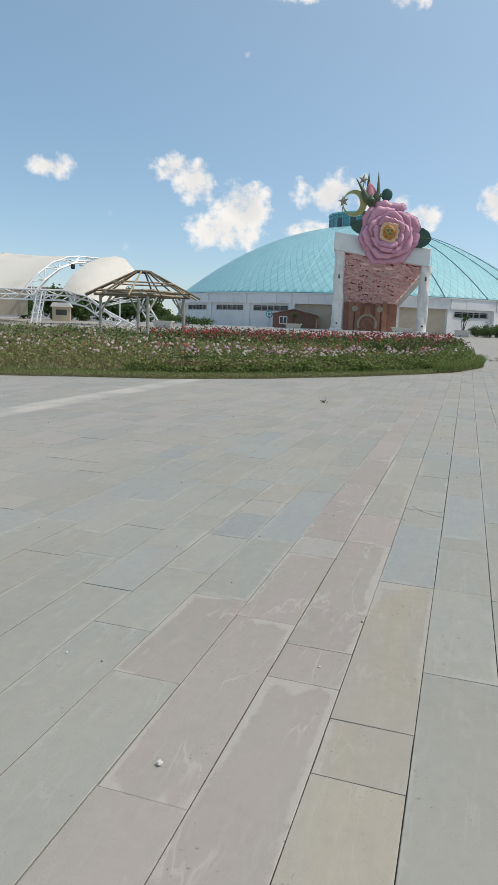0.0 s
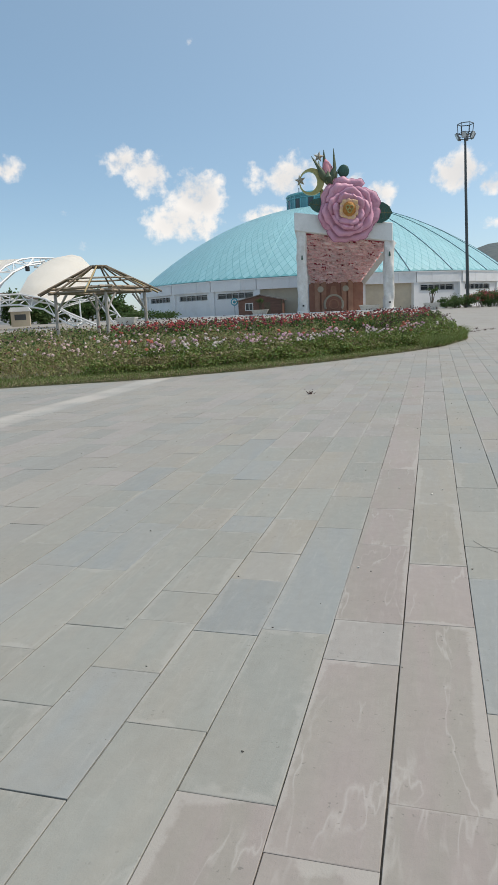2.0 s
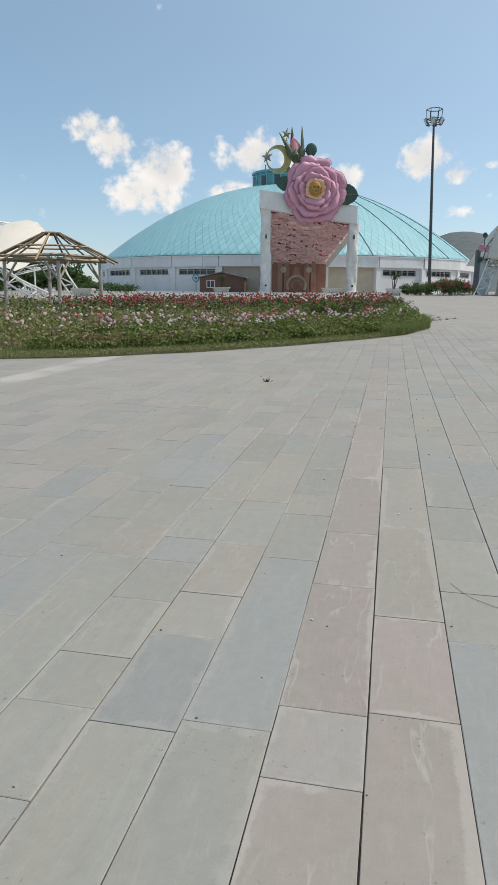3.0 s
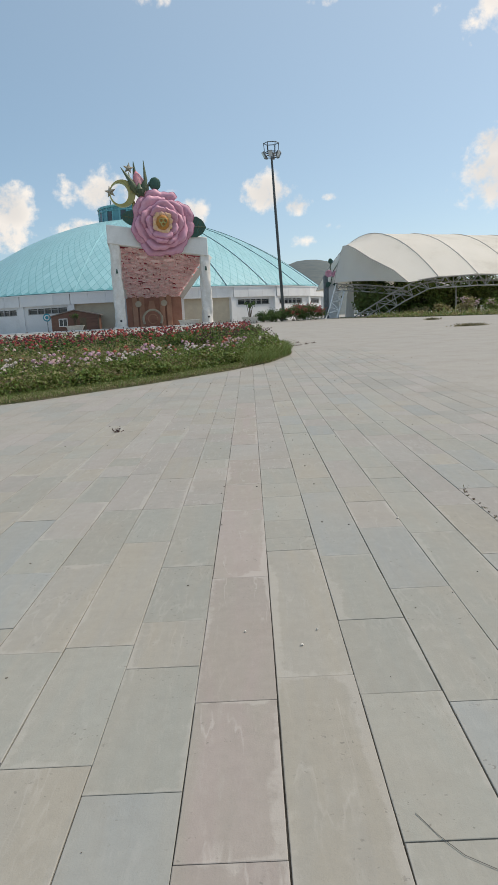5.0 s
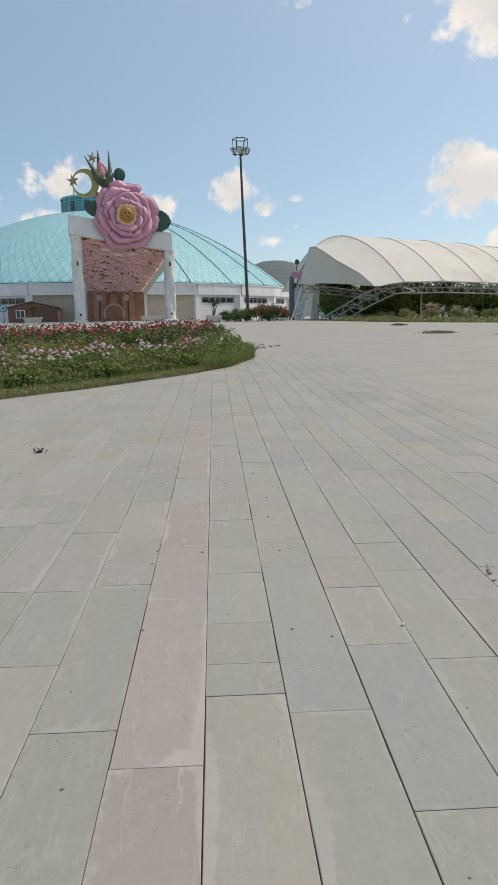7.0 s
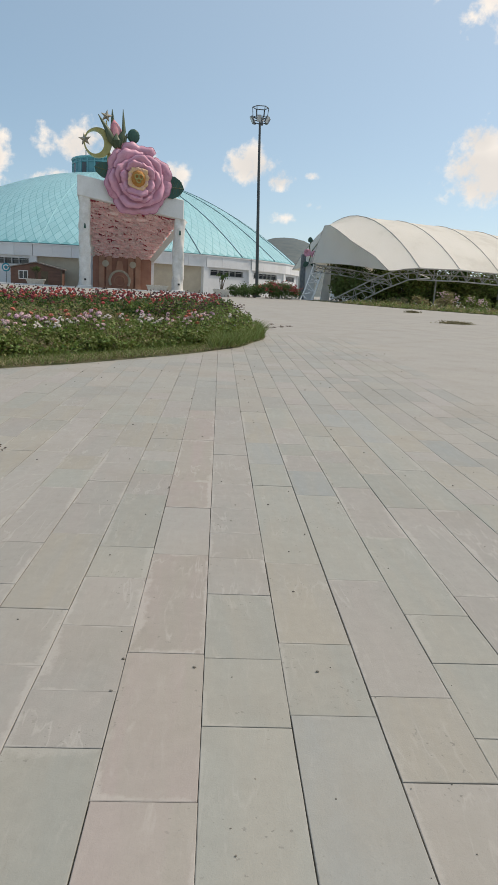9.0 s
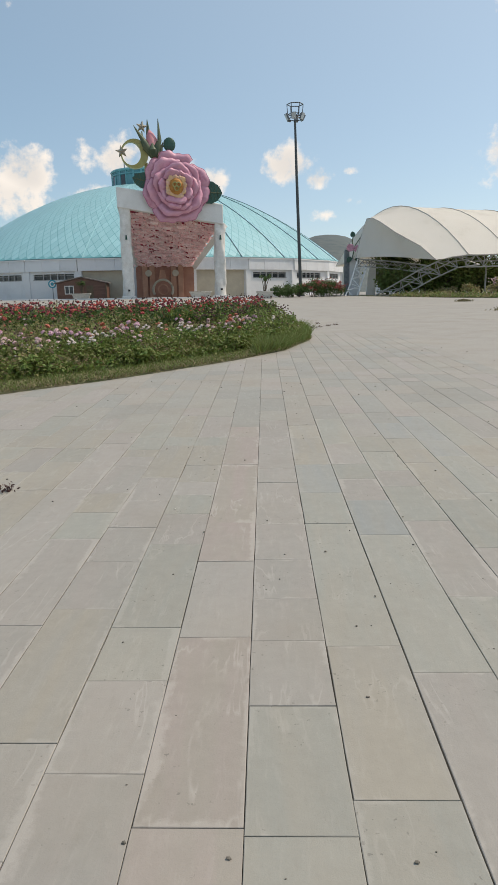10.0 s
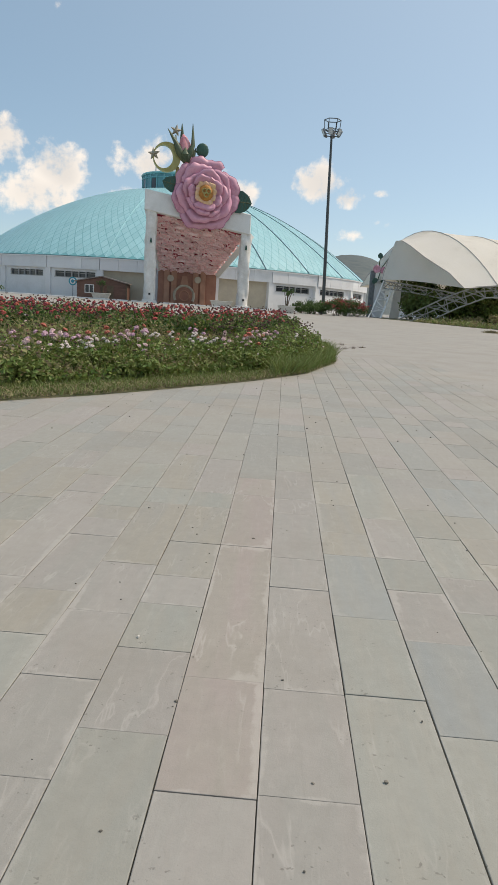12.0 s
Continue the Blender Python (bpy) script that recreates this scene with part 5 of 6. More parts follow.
# ---------- rose pylon by the tent ----------
def rose_pylon():
    p = thing("rose_pylon", pose(12.6, 104, ground_z(104)), "grey and white pylon topped with pink moulded roses", "pylon")
    part("slab", Shape().box(-1.25, -0.25, -0.2, -0.55, 0.25, 6.3), LAMPGREY, p, "grey upright slab", bevel=0.04)
    part("slab", Shape().box(-0.5, -0.2, -0.2, 0.95, 0.2, 5.2), WALLW, p, "white upright slab", bevel=0.04)
    part("slab", Shape().prism([(1.9, -0.2), (3.2, -0.2), (3.2, 4.4), (2.6, 4.9), (2.2, 3.2)], -0.2, 0.2), WHITE, p, "white pointed slab")
    for x, z, r in ((-0.5, 6.5, 0.5), (0.6, 6.3, 0.55), (1.2, 7.0, 0.42)):
        head = part("rose_head", Shape().ball((x, -0.5, z), r * 0.6, 12, 6, (1, 0.5, 1)), PINK, p, "pink moulded rose", smooth=True)
        for i in range(7):
            part("petal", petal(i * math.tau / 7, r * 0.3, r, 0.6, 0.1, 0.16, i + 60), PINK, head, place=pose(x, -0.55, z))
    for pts in ([(-0.2, -0.3, 5.0), (0.2, -0.4, 6.8), (1.0, -0.4, 8.0), (1.8, -0.4, 8.4)], [(0.0, -0.3, 6.2), (-0.2, -0.3, 7.4), (-0.1, -0.3, 8.0)]):
        part("stem", Shape().tube(pts, 0.07, 6), STEMGREEN, p)
    for x, z, turn, ln in ((1.8, 8.4, 35, 0.9), (-0.1, 7.9, 100, 0.8), (0.2, 5.5, -60, 1.0), (-0.4, 5.3, -120, 0.9), (0.5, 5.9, -20, 0.8)):
        part("leaf", Shape().prism(leaf_outline(ln, 0.34), -0.05, 0.05), DARKGREEN, p, "dark green moulded leaf", place=pose(x, -0.5, z, ry=-turn))


rose_pylon()


# ---------- trees, lawn and houses beyond ----------
def lawn():
    edge = [(11.0, 93.5), (14.5, 86), (19, 76.5), (25, 70), (31, 65.5), (45, 57), (70, 45), (120, 25)]
    shape = Shape()
    n = len(edge)
    shape.v = [(x, y, ground_z(y) + 0.05) for x, y in edge] + [(x + 60, y + 120, ground_z(y + 120) + 0.05) for x, y in edge] + [(x, y, ground_z(y) - 0.1) for x, y in edge]
    shape.f = [(i, i + 1, n + i + 1, n + i) for i in range(n - 1)] + [(2 * n + i, 2 * n + i + 1, i + 1, i) for i in range(n - 1)]
    solid("lawn", shape, VERGE, "rough grass lawn along the edge of the plaza", "lawn", kind="structure")
    rng = np.random.default_rng(11)
    pts, size = [], []
    for (x0, y0), (x1, y1) in zip(edge[1:], edge[2:-1]):
        m = int(math.hypot(x1 - x0, y1 - y0) * 130)
        k = rng.random(m)
        off = rng.random(m) ** 1.3 * 7
        xs, ys = x0 + (x1 - x0) * k + off * 0.55, y0 + (y1 - y0) * k + off * 0.8
        h = rng.uniform(0.1, 0.45, m) * (0.5 + 0.2 * off)
        pts.append(np.stack([xs, ys, np.array([ground_z(v) for v in ys]) + 0.05 + h * rng.random(m)], 1))
        size.append(rng.uniform(0.08, 0.2, m))
    pts, size = np.concatenate(pts), np.concatenate(size)
    half = len(pts) // 2
    order = rng.permutation(len(pts))
    for nm, mt, sel in (("tall_grass", GRASS, order[:half]), ("dry_weeds", LEAF_YELLOW, order[half:])):
        solid(nm, leaf_mesh(nm, mt, pts[sel], size[sel], 3, 2.6, 0.8), mt, "uncut grass and weeds along the plaza edge", "grass", kind="stuff")


lawn()


def tree(x, y, h, w, seed, mat=LEAF_TREE, label="green broadleaf tree behind the tent", n=1500, leaf=0.3, group="trees behind the tent", low=0.25):
    t = thing("tree", pose(x, y, ground_z(y)), label, "tree", group)
    rng = random.Random(seed)
    trunk = part("trunk", Shape().tube([(0, 0, -0.2), (0.1, 0, h * 0.3), (rng.uniform(-0.3, 0.3), 0.1, h * 0.8)], [0.05 * h ** 0.7 + 0.06, 0.1, 0.03], 7), BARK, t)
    for i in range(5):
        a, z = rng.uniform(0, 6.3), h * rng.uniform(0.25, 0.6)
        part("limb", Shape().tube([(0.05, 0, z), (w * 0.2 * math.cos(a), w * 0.2 * math.sin(a), z + h * 0.12), (w * 0.38 * math.cos(a), w * 0.38 * math.sin(a), z + h * 0.22)], [0.07, 0.05, 0.02], 5), BARK, t)
    part("crown", leaf_mesh("crown", mat, crown_points(n, (0, 0, h * (0.5 + low / 2)), (w * 0.5, w * 0.5, h * (0.5 - low / 2)), seed, 14), leaf, seed, 1.5, 0.2), mat, t)


# the near row gets brighter leaf colours in place of sunlight the tent blocks
for i in range(26):
    k = random.Random(300 + i)
    far = i % 2
    x = 17 + i * 1.75 + k.uniform(-0.6, 0.6)
    tree(x, (109 if far else 96) + k.uniform(-2, 2) + 0.12 * (x - 17), k.uniform(6.2, 7.2) if far else k.uniform(3.8, 4.7), k.uniform(4.5, 6.0), 100 + i, (LEAF_TREE if k.random() < 0.6 else LEAF_DARK) if far else (LEAF if k.random() < 0.6 else LEAF_TREE), n=2600, leaf=0.28, low=0.02)
for i, (x, y, h, w) in enumerate(((56, 106, 6.5, 6), (60, 103, 7.5, 6), (63, 100, 6.0, 6))):
    tree(x, y, h, w, 190 + i, LEAF_DARK, "dark tree beside the apartment house", 2200, 0.28, low=0.02)
for i, (x, y, w, h, fl) in enumerate(((26.5, 84, 3.0, 1.9, BLUSH), (29.5, 83, 3.2, 1.7, BLUSH), (24, 86, 2.2, 1.4, None), (33, 82, 2.6, 1.3, None), (22, 89, 2.4, 1.1, None), (37, 81, 3, 1.3, CREAM), (42, 80, 3.2, 1.3, None), (47, 78, 3.2, 1.3, CREAM), (52, 78, 3.4, 1.4, None))):
    shrub("flowering_shrub" if fl else "shrub", x, y, w, h, 130 + i, LEAF_YELLOW if i % 2 == 0 else LEAF, "sprawling shrub with faded blossoms on the lawn" if fl else "sprawling green shrub on the lawn", "shrub", 700, 0.16, "shrubs on the lawn", fl)
for i, (az, d, h, w) in enumerate(((-34.6, 120, 6.2, 2.6), (-33.9, 118, 5.4, 2.4), (-31.6, 120, 6.4, 2.8), (-30.9, 122, 5.0, 3), (-32.4, 112, 3.2, 3), (-29.6, 118, 5.2, 3), (-28.2, 120, 6.0, 3.2), (-27.2, 118, 5.8, 3), (-26.0, 122, 5.0, 3), (-33.2, 112, 2.6, 2.6), (-36.8, 116, 4.0, 3), (-34.2, 114, 3.4, 2.2), (-32.0, 115, 4.2, 2.4), (-30.3, 114, 3.8, 3.0), (-28.8, 113, 3.6, 3.2), (-27.6, 112, 3.4, 3.0), (-26.6, 113, 3.8, 3.0), (-25.4, 114, 2.6, 3.2))):
    tree(d * math.sin(radians(az)), d * math.cos(radians(az)), h, w, 160 + i, LEAF_DARK, "dark conical tree behind the white tent", 1100, 0.34, "trees behind the white tent", 0.05)


def apartment(name, place, w, d, h, storeys, bays, label, roof_mat, wall_mat, chimneys=3, balconies=True):
    b = thing(name, place, label, "building")
    part("wall", Shape().box(-w / 2, 0, -1.0, w / 2, d, h), wall_mat, b)
    rh = h * 0.28
    part("roof", Shape().add([(-w / 2 - 0.6, -0.7, h), (w / 2 + 0.6, -0.7, h), (w / 2 + 0.6, d + 0.7, h), (-w / 2 - 0.6, d + 0.7, h), (-w / 2 + 1.6, d / 2, h + rh), (w / 2 - 1.6, d / 2, h + rh), (-w / 2 - 0.6, -0.7, h - 0.25), (w / 2 + 0.6, -0.7, h - 0.25), (w / 2 + 0.6, d + 0.7, h - 0.25), (-w / 2 - 0.6, d + 0.7, h - 0.25)],
                            [(0, 1, 5, 4), (1, 2, 5), (2, 3, 4, 5), (3, 0, 4), (6, 7, 1, 0), (7, 8, 2, 1), (8, 9, 3, 2), (9, 6, 0, 3), (6, 9, 8, 7)]), roof_mat, b)
    sh = h / storeys
    for s in range(storeys):
        for i in range(bays):
            x = -w / 2 + w * (i + 0.5) / bays
            z = s * sh + sh * 0.32
            win = part("window", Shape().box(x - 0.62, -0.05, z, x + 0.62, 0.02, z + sh * 0.48), DARKGLASS, b)
            part("frame", Shape().box(x - 0.72, -0.09, z - 0.1, x + 0.72, -0.0, z), WHITEPVC, win)
            part("frame", Shape().box(x - 0.04, -0.08, z, x + 0.04, -0.045, z + sh * 0.48), WHITEPVC, win)
            if balconies and i % 2 == 0 and s > 0:
                bal = part("balcony", Shape().box(x - 1.2, -1.2, z - sh * 0.36, x + 1.2, 0, z - sh * 0.28), wall_mat, b)
                part("railing", Shape().box(x - 1.2, -1.2, z - sh * 0.28, x + 1.2, -1.12, z + 0.05), FRAME_GREY, bal)
    for i in range(chimneys):
        x = -w / 2 + w * (i + 0.7) / (chimneys + 0.4)
        part("chimney", Shape().box(x - 0.45, d * 0.3, h + 0.4, x + 0.45, d * 0.3 + 0.8, h + rh + 1.3), wall_mat, b, bevel=0.05)
    return b


apartment("apartment_building", pose(69.7, 137, 0.5, rz=-103.5), 50, 12, 11.5, 4, 15, "four-storey beige apartment house with brown roof and chimneys", APARTROOF, APART, 5)
apartment("apartment_building", pose(-104, 150, 1, rz=34), 26, 12, 6.4, 2, 8, "pale grey apartment block with dark brown roof", APARTROOF, GREYWALL, 2, False)
apartment("house", pose(32, 172, 1, rz=-10), 10, 8, 3.8, 1, 3, "low house with an orange tiled roof", ROOFTILE, WALLW, 1, False)


def kiosk(x, y, w, rz, label):
    k = thing("kiosk", pose(x, y, ground_z(y), rz=rz), label, "kiosk")
    part("body", Shape().box(-w / 2, 0, -0.2, w / 2, 2.2, 2.1), BEIGE, k, bevel=0.03)
    part("roof", Shape().prism([(-w / 2 - 0.3, 2.1), (w / 2 + 0.3, 2.1), (w / 2 - 0.1, 2.7), (-w / 2 + 0.1, 2.7)], -0.3, 2.5), WALLW, k)
    part("hatch", Shape().box(-w * 0.3, -0.03, 0.9, w * 0.3, 0.0, 1.7), DARKGLASS, k)


kiosk(46.2, 91.6, 2.2, -20, "small beige kiosk with a white roof")
kiosk(-56.5, 84, 2.6, 30, "low white kiosk beneath the tent")


# ---------- the flower bed ----------
FX = [-40, -30, -20, -14, -11.3, -9.4, -7.15, -4.75, -2.7, -0.6, 0.6, 1.42]
FY = [3.0, 5.0, 8.0, 10.6, 12.0, 13.0, 14.0, 15.9, 18.1, 21.0, 23.2, 26.3]
RY, RX = [22, 26.3, 28.5, 33, 38, 43, 47], [1.45, 1.45, 1.55, 1.35, 0.8, 0.1, -1.2]
BACK = 46.0


def front_y(x):
    return np.interp(x, FX, FY)


def inset(x, y):
    """How deep a point lies inside the bed, from its paved edge."""
    return np.minimum((y - front_y(x)) * 0.72, (np.interp(y, RY, RX) - x) * 0.96)


gzv = np.vectorize(ground_z)


def build_bed():
    xs = np.linspace(-40, 1.6, 84)
    shape = Shape()
    rows = 26
    for j in range(rows + 1):
        for x in xs:
            y0 = float(front_y(min(x, 1.42)))
            y = y0 + (BACK - y0) * (j / rows) ** 1.5
            xx = min(float(x), float(np.interp(y, RY, RX)))
            k = float(inset(xx, y))
            shape.v.append((xx, y, ground_z(y) + 0.003 + 0.10 * min(1, max(0, k) / 2.5)))
    w = len(xs)
    shape.f = [(j * w + i, j * w + i + 1, (j + 1) * w + i + 1, (j + 1) * w + i) for j in range(rows) for i in range(w - 1)]
    ob = solid("flower_bed_soil", shape, VERGE, "weedy brown soil of the flower bed", "flower bed", kind="structure")
    return ob


build_bed()


def scatter(n, seed, x0, x1, s0, s1, ymax=BACK):
    """Random places in the bed between two insets from the paved edge."""
    rng = np.random.default_rng(seed)
    out = np.zeros((0, 2))
    while len(out) < n:
        x = rng.uniform(x0, x1, n * 4)
        y = front_y(x) + rng.uniform(0, 36, n * 4) ** 1.0
        k = (y - front_y(x)) * 0.72
        ok = (k > s0) & (k < s1) & (y < ymax) & (np.interp(y, RY, RX) - x > min(s0 * 0.4, 0.45))
        out = np.concatenate([out, np.stack([x, y], 1)[ok]])
    return out[:n], np.random.default_rng(seed + 1)


def blades(name, mat, p, rng, low, high, width, label, lean=0.35):
    """Grass: thin tapering blades."""
    n = len(p)
    h = rng.uniform(low, high, n)
    a = rng.uniform(0, math.tau, n)
    z = gzv(p[:, 1]) + 0.03
    side = np.stack([np.cos(a), np.sin(a), np.zeros(n)], 1) * (width * rng.uniform(0.6, 1.3, n))[:, None]
    base = np.stack([p[:, 0], p[:, 1], z], 1)
    tilt = np.stack([rng.normal(0, lean, n), rng.normal(0, lean, n), np.ones(n)], 1) * h[:, None]
    mid = base + tilt * 0.55
    tip = base + tilt * np.array([1.5, 1.5, 0.95])
    verts = np.stack([base - side, base + side, mid + side * 0.7, mid - side * 0.7, tip], 1).reshape(-1, 3)
    i = np.arange(n) * 5
    me = bpy.data.meshes.new(name)
    me.from_pydata(verts.tolist(), [], np.stack([i, i + 1, i + 2, i + 3], 1).tolist() + np.stack([i + 3, i + 2, i + 4], 1).tolist())
    me.materials.append(mat)
    return solid(name, me, mat, label, "grass", kind="stuff")


p, rng = scatter(26000, 1, -16, 1.6, 0.0, 1.5, 34)
blades("grass_verge", GRASS, p, rng, 0.04, 0.13, 0.008, "short green grass along the bed's edge")
p, rng = scatter(30000, 2, -16, 1.6, -0.08, 0.8, 34)
blades("dry_grass_fringe", DRY, p, rng, 0.02, 0.09, 0.007, "dry trampled grass fringe beside the paving", 0.9)
p, rng = scatter(16000, 3, -26, 1.5, 1.3, 9.0, 42)
blades("tall_grass", LEAF_YELLOW, p, rng, 0.2, 0.55, 0.010, "tall yellowing weeds between the flowers")
p, rng = scatter(7000, 5, -0.2, 1.55, 0.0, 3.6, 33)
blades("grass_tuft_at_tip", GRASS, p, rng, 0.16, 0.46, 0.010, "rank green grass at the bed's point")


def plant_mesh(kind, seed, h, w, n, leaf, mat):
    rng = np.random.default_rng(seed)
    z = rng.beta(2.0, 1.6, n) * h
    rad = w * (0.35 + 0.65 * np.sin(np.clip(z / h, 0, 1) * 2.4)) * np.sqrt(rng.random(n))
    a = rng.uniform(0, math.tau, n)
    return leaf_mesh(kind, mat, np.stack([rad * np.cos(a), rad * np.sin(a), z], 1), rng.uniform(0.6, 1.2, n) * leaf, seed, 1.7, 0.35)


def dahlia_kind(name, label, group, h, w, n, leaf, mat, bloom, count, size, seed, petals=8):
    """One dahlia plant: stems, foliage and its blossoms."""
    t = thing(name, pose(0, 0, -30), label, "flower", group)
    rng = random.Random(seed)
    heads = []
    for i in range(count):
        a, k = rng.uniform(0, math.tau), w * math.sqrt(rng.random()) * 0.95
        tip = Vector((k * math.cos(a), k * math.sin(a), h * rng.uniform(0.55, 1.2)))
        part("stem", Shape().tube([(0.02 * math.cos(a), 0.02 * math.sin(a), 0), tip * 0.6 + Vector((0, 0, 0.08)), tip], [0.012, 0.009, 0.006], 3, False), LEAF_DARK, t)
        heads.append(tip)
    part("foliage", plant_mesh("foliage", seed, h * 0.92, w, n, leaf, mat), mat, t)
    for i, tip in enumerate(heads):
        part("blossom", blossom_mesh("blossom", bloom, [tip], [size * rng.uniform(0.65, 1.1)], seed + i, petals), bloom, t)
    return t


kinds_front = [dahlia_kind("dahlia_plant", "leafy dahlia plant with pale pink blossoms", "dahlias in the front row", 0.62, 0.30, 240, 0.055, LEAF, BLUSH, 3, 0.165, 61),
               dahlia_kind("dahlia_plant", "leafy dahlia plant with mauve blossoms", "dahlias in the front row", 0.60, 0.30, 240, 0.055, LEAF, MAUVE, 2, 0.16, 62),
               dahlia_kind("dahlia_plant", "leafy dahlia plant with white blossoms", "dahlias in the front row", 0.58, 0.28, 240, 0.055, LEAF, CREAM, 2, 0.155, 63),
               dahlia_kind("dahlia_plant", "leafy dahlia plant with coral blossoms", "dahlias in the front row", 0.60, 0.28, 230, 0.055, LEAF, CORAL, 2, 0.155, 64),
               dahlia_kind("dahlia_plant", "leafy dahlia plant with spent brown heads", "dahlias in the front row", 0.55, 0.30, 260, 0.055, LEAF, DEADHEAD, 3, 0.07, 65, 4)]
kinds_green = [dahlia_kind("leafy_plant", "bushy green plant not yet in flower", "green plants at the bed's edge", 0.45, 0.30, 300, 0.055, LEAF, DEADHEAD, 2, 0.05, 66, 4),
               dahlia_kind("leafy_plant", "dry yellow-green weed with seed heads", "green plants at the bed's edge", 0.42, 0.28, 150, 0.06, LEAF_YELLOW, CREAM, 2, 0.06, 67, 4)]
pick = random.Random(7)


def settle(kind, x, y):
    copy_thing(kind, pose(x, y, ground_z(y) + 0.10, rz=pick.uniform(0, 360)) @ Matrix.Diagonal((1, 1, pick.uniform(0.72, 0.98), 1)))


pts, _ = scatter(230, 21, -8.5, 1.0, 1.9, 4.7, 36)
for x, y in pts:
    x, y = float(x), float(y)
    hue_ = noise.noise((x * 0.55, y * 0.42, 5.0)) + pick.uniform(-0.12, 0.12)      # colours stand in drifts
    bare = noise.noise((x * 0.9, y * 0.6, 9.0)) < -0.12 or x > -0.4
    settle(kinds_front[4 if pick.random() < (0.8 if bare else 0.25) else 3 if hue_ > 0.24 else 0 if hue_ > 0.02 else 1 if hue_ > -0.14 else 2], x, y)
pts, _ = scatter(150, 22, -9, 1.3, 1.35, 2.7, 36)
for x, y in pts:
    settle(kinds_green[1 if (x < -4.5 and pick.random() < 0.55) or pick.random() < 0.12 else 0], float(x), float(y))
for k in kinds_front + kinds_green:
    for o in list(k.children_recursive) + [k]:
        bpy.data.objects.remove(o)

def tufted(p):
    """Plants stand lower towards the paved edge, and in clumps of uneven height."""
    x, y = p[:, 0], p[:, 1]
    clump = 0.72 + 0.2 * np.sin(x * 2.1 + 1.7 * np.sin(y * 1.3)) + 0.22 * np.sin(x * 5.3 + 2.0 * np.sin(y * 3.1 + x)) * np.sin(y * 4.1)
    return np.clip((y - front_y(x)) * 0.72 - 0.5, 0.35, 2.0) / 2.0 * 0.55 * clump + 0.45 * clump


# beyond the nearest plants the bed is a mass of leaves and heads
def mass(n, seed, x0, x1, s0, s1, low, high, leaf, mat, name, label, ymax=BACK, skew=1.0):
    p, rng = scatter(n, seed, x0, x1, s0, s1, ymax)
    z = gzv(p[:, 1]) + 0.08 + low + (high - low) * rng.random(n) ** skew * tufted(p)
    solid(name, leaf_mesh(name, mat, np.stack([p[:, 0], p[:, 1], z], 1), rng.uniform(0.6, 1.2, n) * leaf, seed, 1.7, 0.35), mat, label, "foliage", kind="stuff")


def heads(n, seed, x0, x1, s0, s1, low, high, size, mat, name, label, petals=5, ymax=BACK):
    p, rng = scatter(n, seed, x0, x1, s0, s1, ymax)
    z = gzv(p[:, 1]) + 0.08 + rng.uniform(low, high, n)
    solid(name, blossom_mesh(name, mat, np.stack([p[:, 0], p[:, 1], z], 1), size * rng.uniform(0.6, 1.2, n), seed, petals), mat, label, "flowers", kind="stuff")


mass(26000, 31, -9, 1.3, 1.0, 4.2, 0.0, 0.54, 0.06, LEAF, "bed_foliage", "dense green dahlia foliage in the front of the bed")
mass(30000, 32, -26, -3.5, 1.0, 9.0, 0.0, 0.80, 0.062, LEAF_YELLOW, "weedy_foliage", "dry yellow-green weeds and leaves in the bed")
mass(18000, 33, -26, -4, 1.2, 9.0, 0.0, 0.75, 0.062, LEAF, "weedy_foliage", "green weeds and leaves in the bed")
mass(8000, 37, -9, 1.3, 1.2, 4.4, 0.05, 0.56, 0.055, LEAF_YELLOW, "bed_foliage", "yellowing leaves among the front dahlias")
mass(6000, 38, -13, 0.6, 8.6, 15.0, 0.2, 0.85, 0.08, LEAF_YELLOW, "red_dahlia_foliage", "yellowing leaves among the red dahlias", skew=0.7)
mass(16000, 34, -15, 1.2, 4.6, 9.0, 0.0, 0.28, 0.075, LEAF_YELLOW, "low_growth", "low yellow-green growth between the flower rows")
mass(40000, 35, -13.5, 0.6, 8.6, 15.0, 0.05, 0.86, 0.085, LEAF_DARK, "red_dahlia_foliage", "dark green foliage of the tall red dahlias", skew=0.7)
mass(16000, 36, -14, 0.6, 8.5, 15.0, 0.1, 0.8, 0.10, LEAF, "red_dahlia_foliage", "green foliage of the tall red dahlias", skew=0.8)
heads(760, 41, -13.0, 0.0, 8.6, 15.0, 0.60, 1.04, 0.15, RED, "red_dahlias", "mass of dark red dahlia heads at the back of the bed")
heads(1300, 42, -13.5, 0.8, 8.4, 15.0, 0.66, 1.12, 0.085, DEADHEAD, "spent_dahlias", "dark spent heads among the red dahlias", 4)
heads(200, 43, -26, -7, 1.6, 10, 0.40, 0.75, 0.14, BLUSH, "pale_dahlias", "scattered pale pink dahlia heads in the weeds", 7)
heads(130, 44, -26, -7, 1.6, 10, 0.40, 0.75, 0.13, CREAM, "pale_dahlias", "scattered white dahlia heads in the weeds", 7)
heads(60, 45, -18, -1, 3.0, 9, 0.42, 0.7, 0.11, CORAL, "coral_dahlias", "scattered coral dahlia heads in the weeds", 7)
mass(44000, 71, -44, -9.5, 2.5, 24, 0.0, 0.85, 0.085, LEAF_YELLOW, "weedy_foliage", "tall dry yellow-green weeds at the back of the bed", skew=1.3)
mass(34000, 72, -44, -9, 2.5, 24, 0.0, 0.76, 0.085, LEAF, "weedy_foliage", "tall green weeds at the back of the bed", skew=1.2)
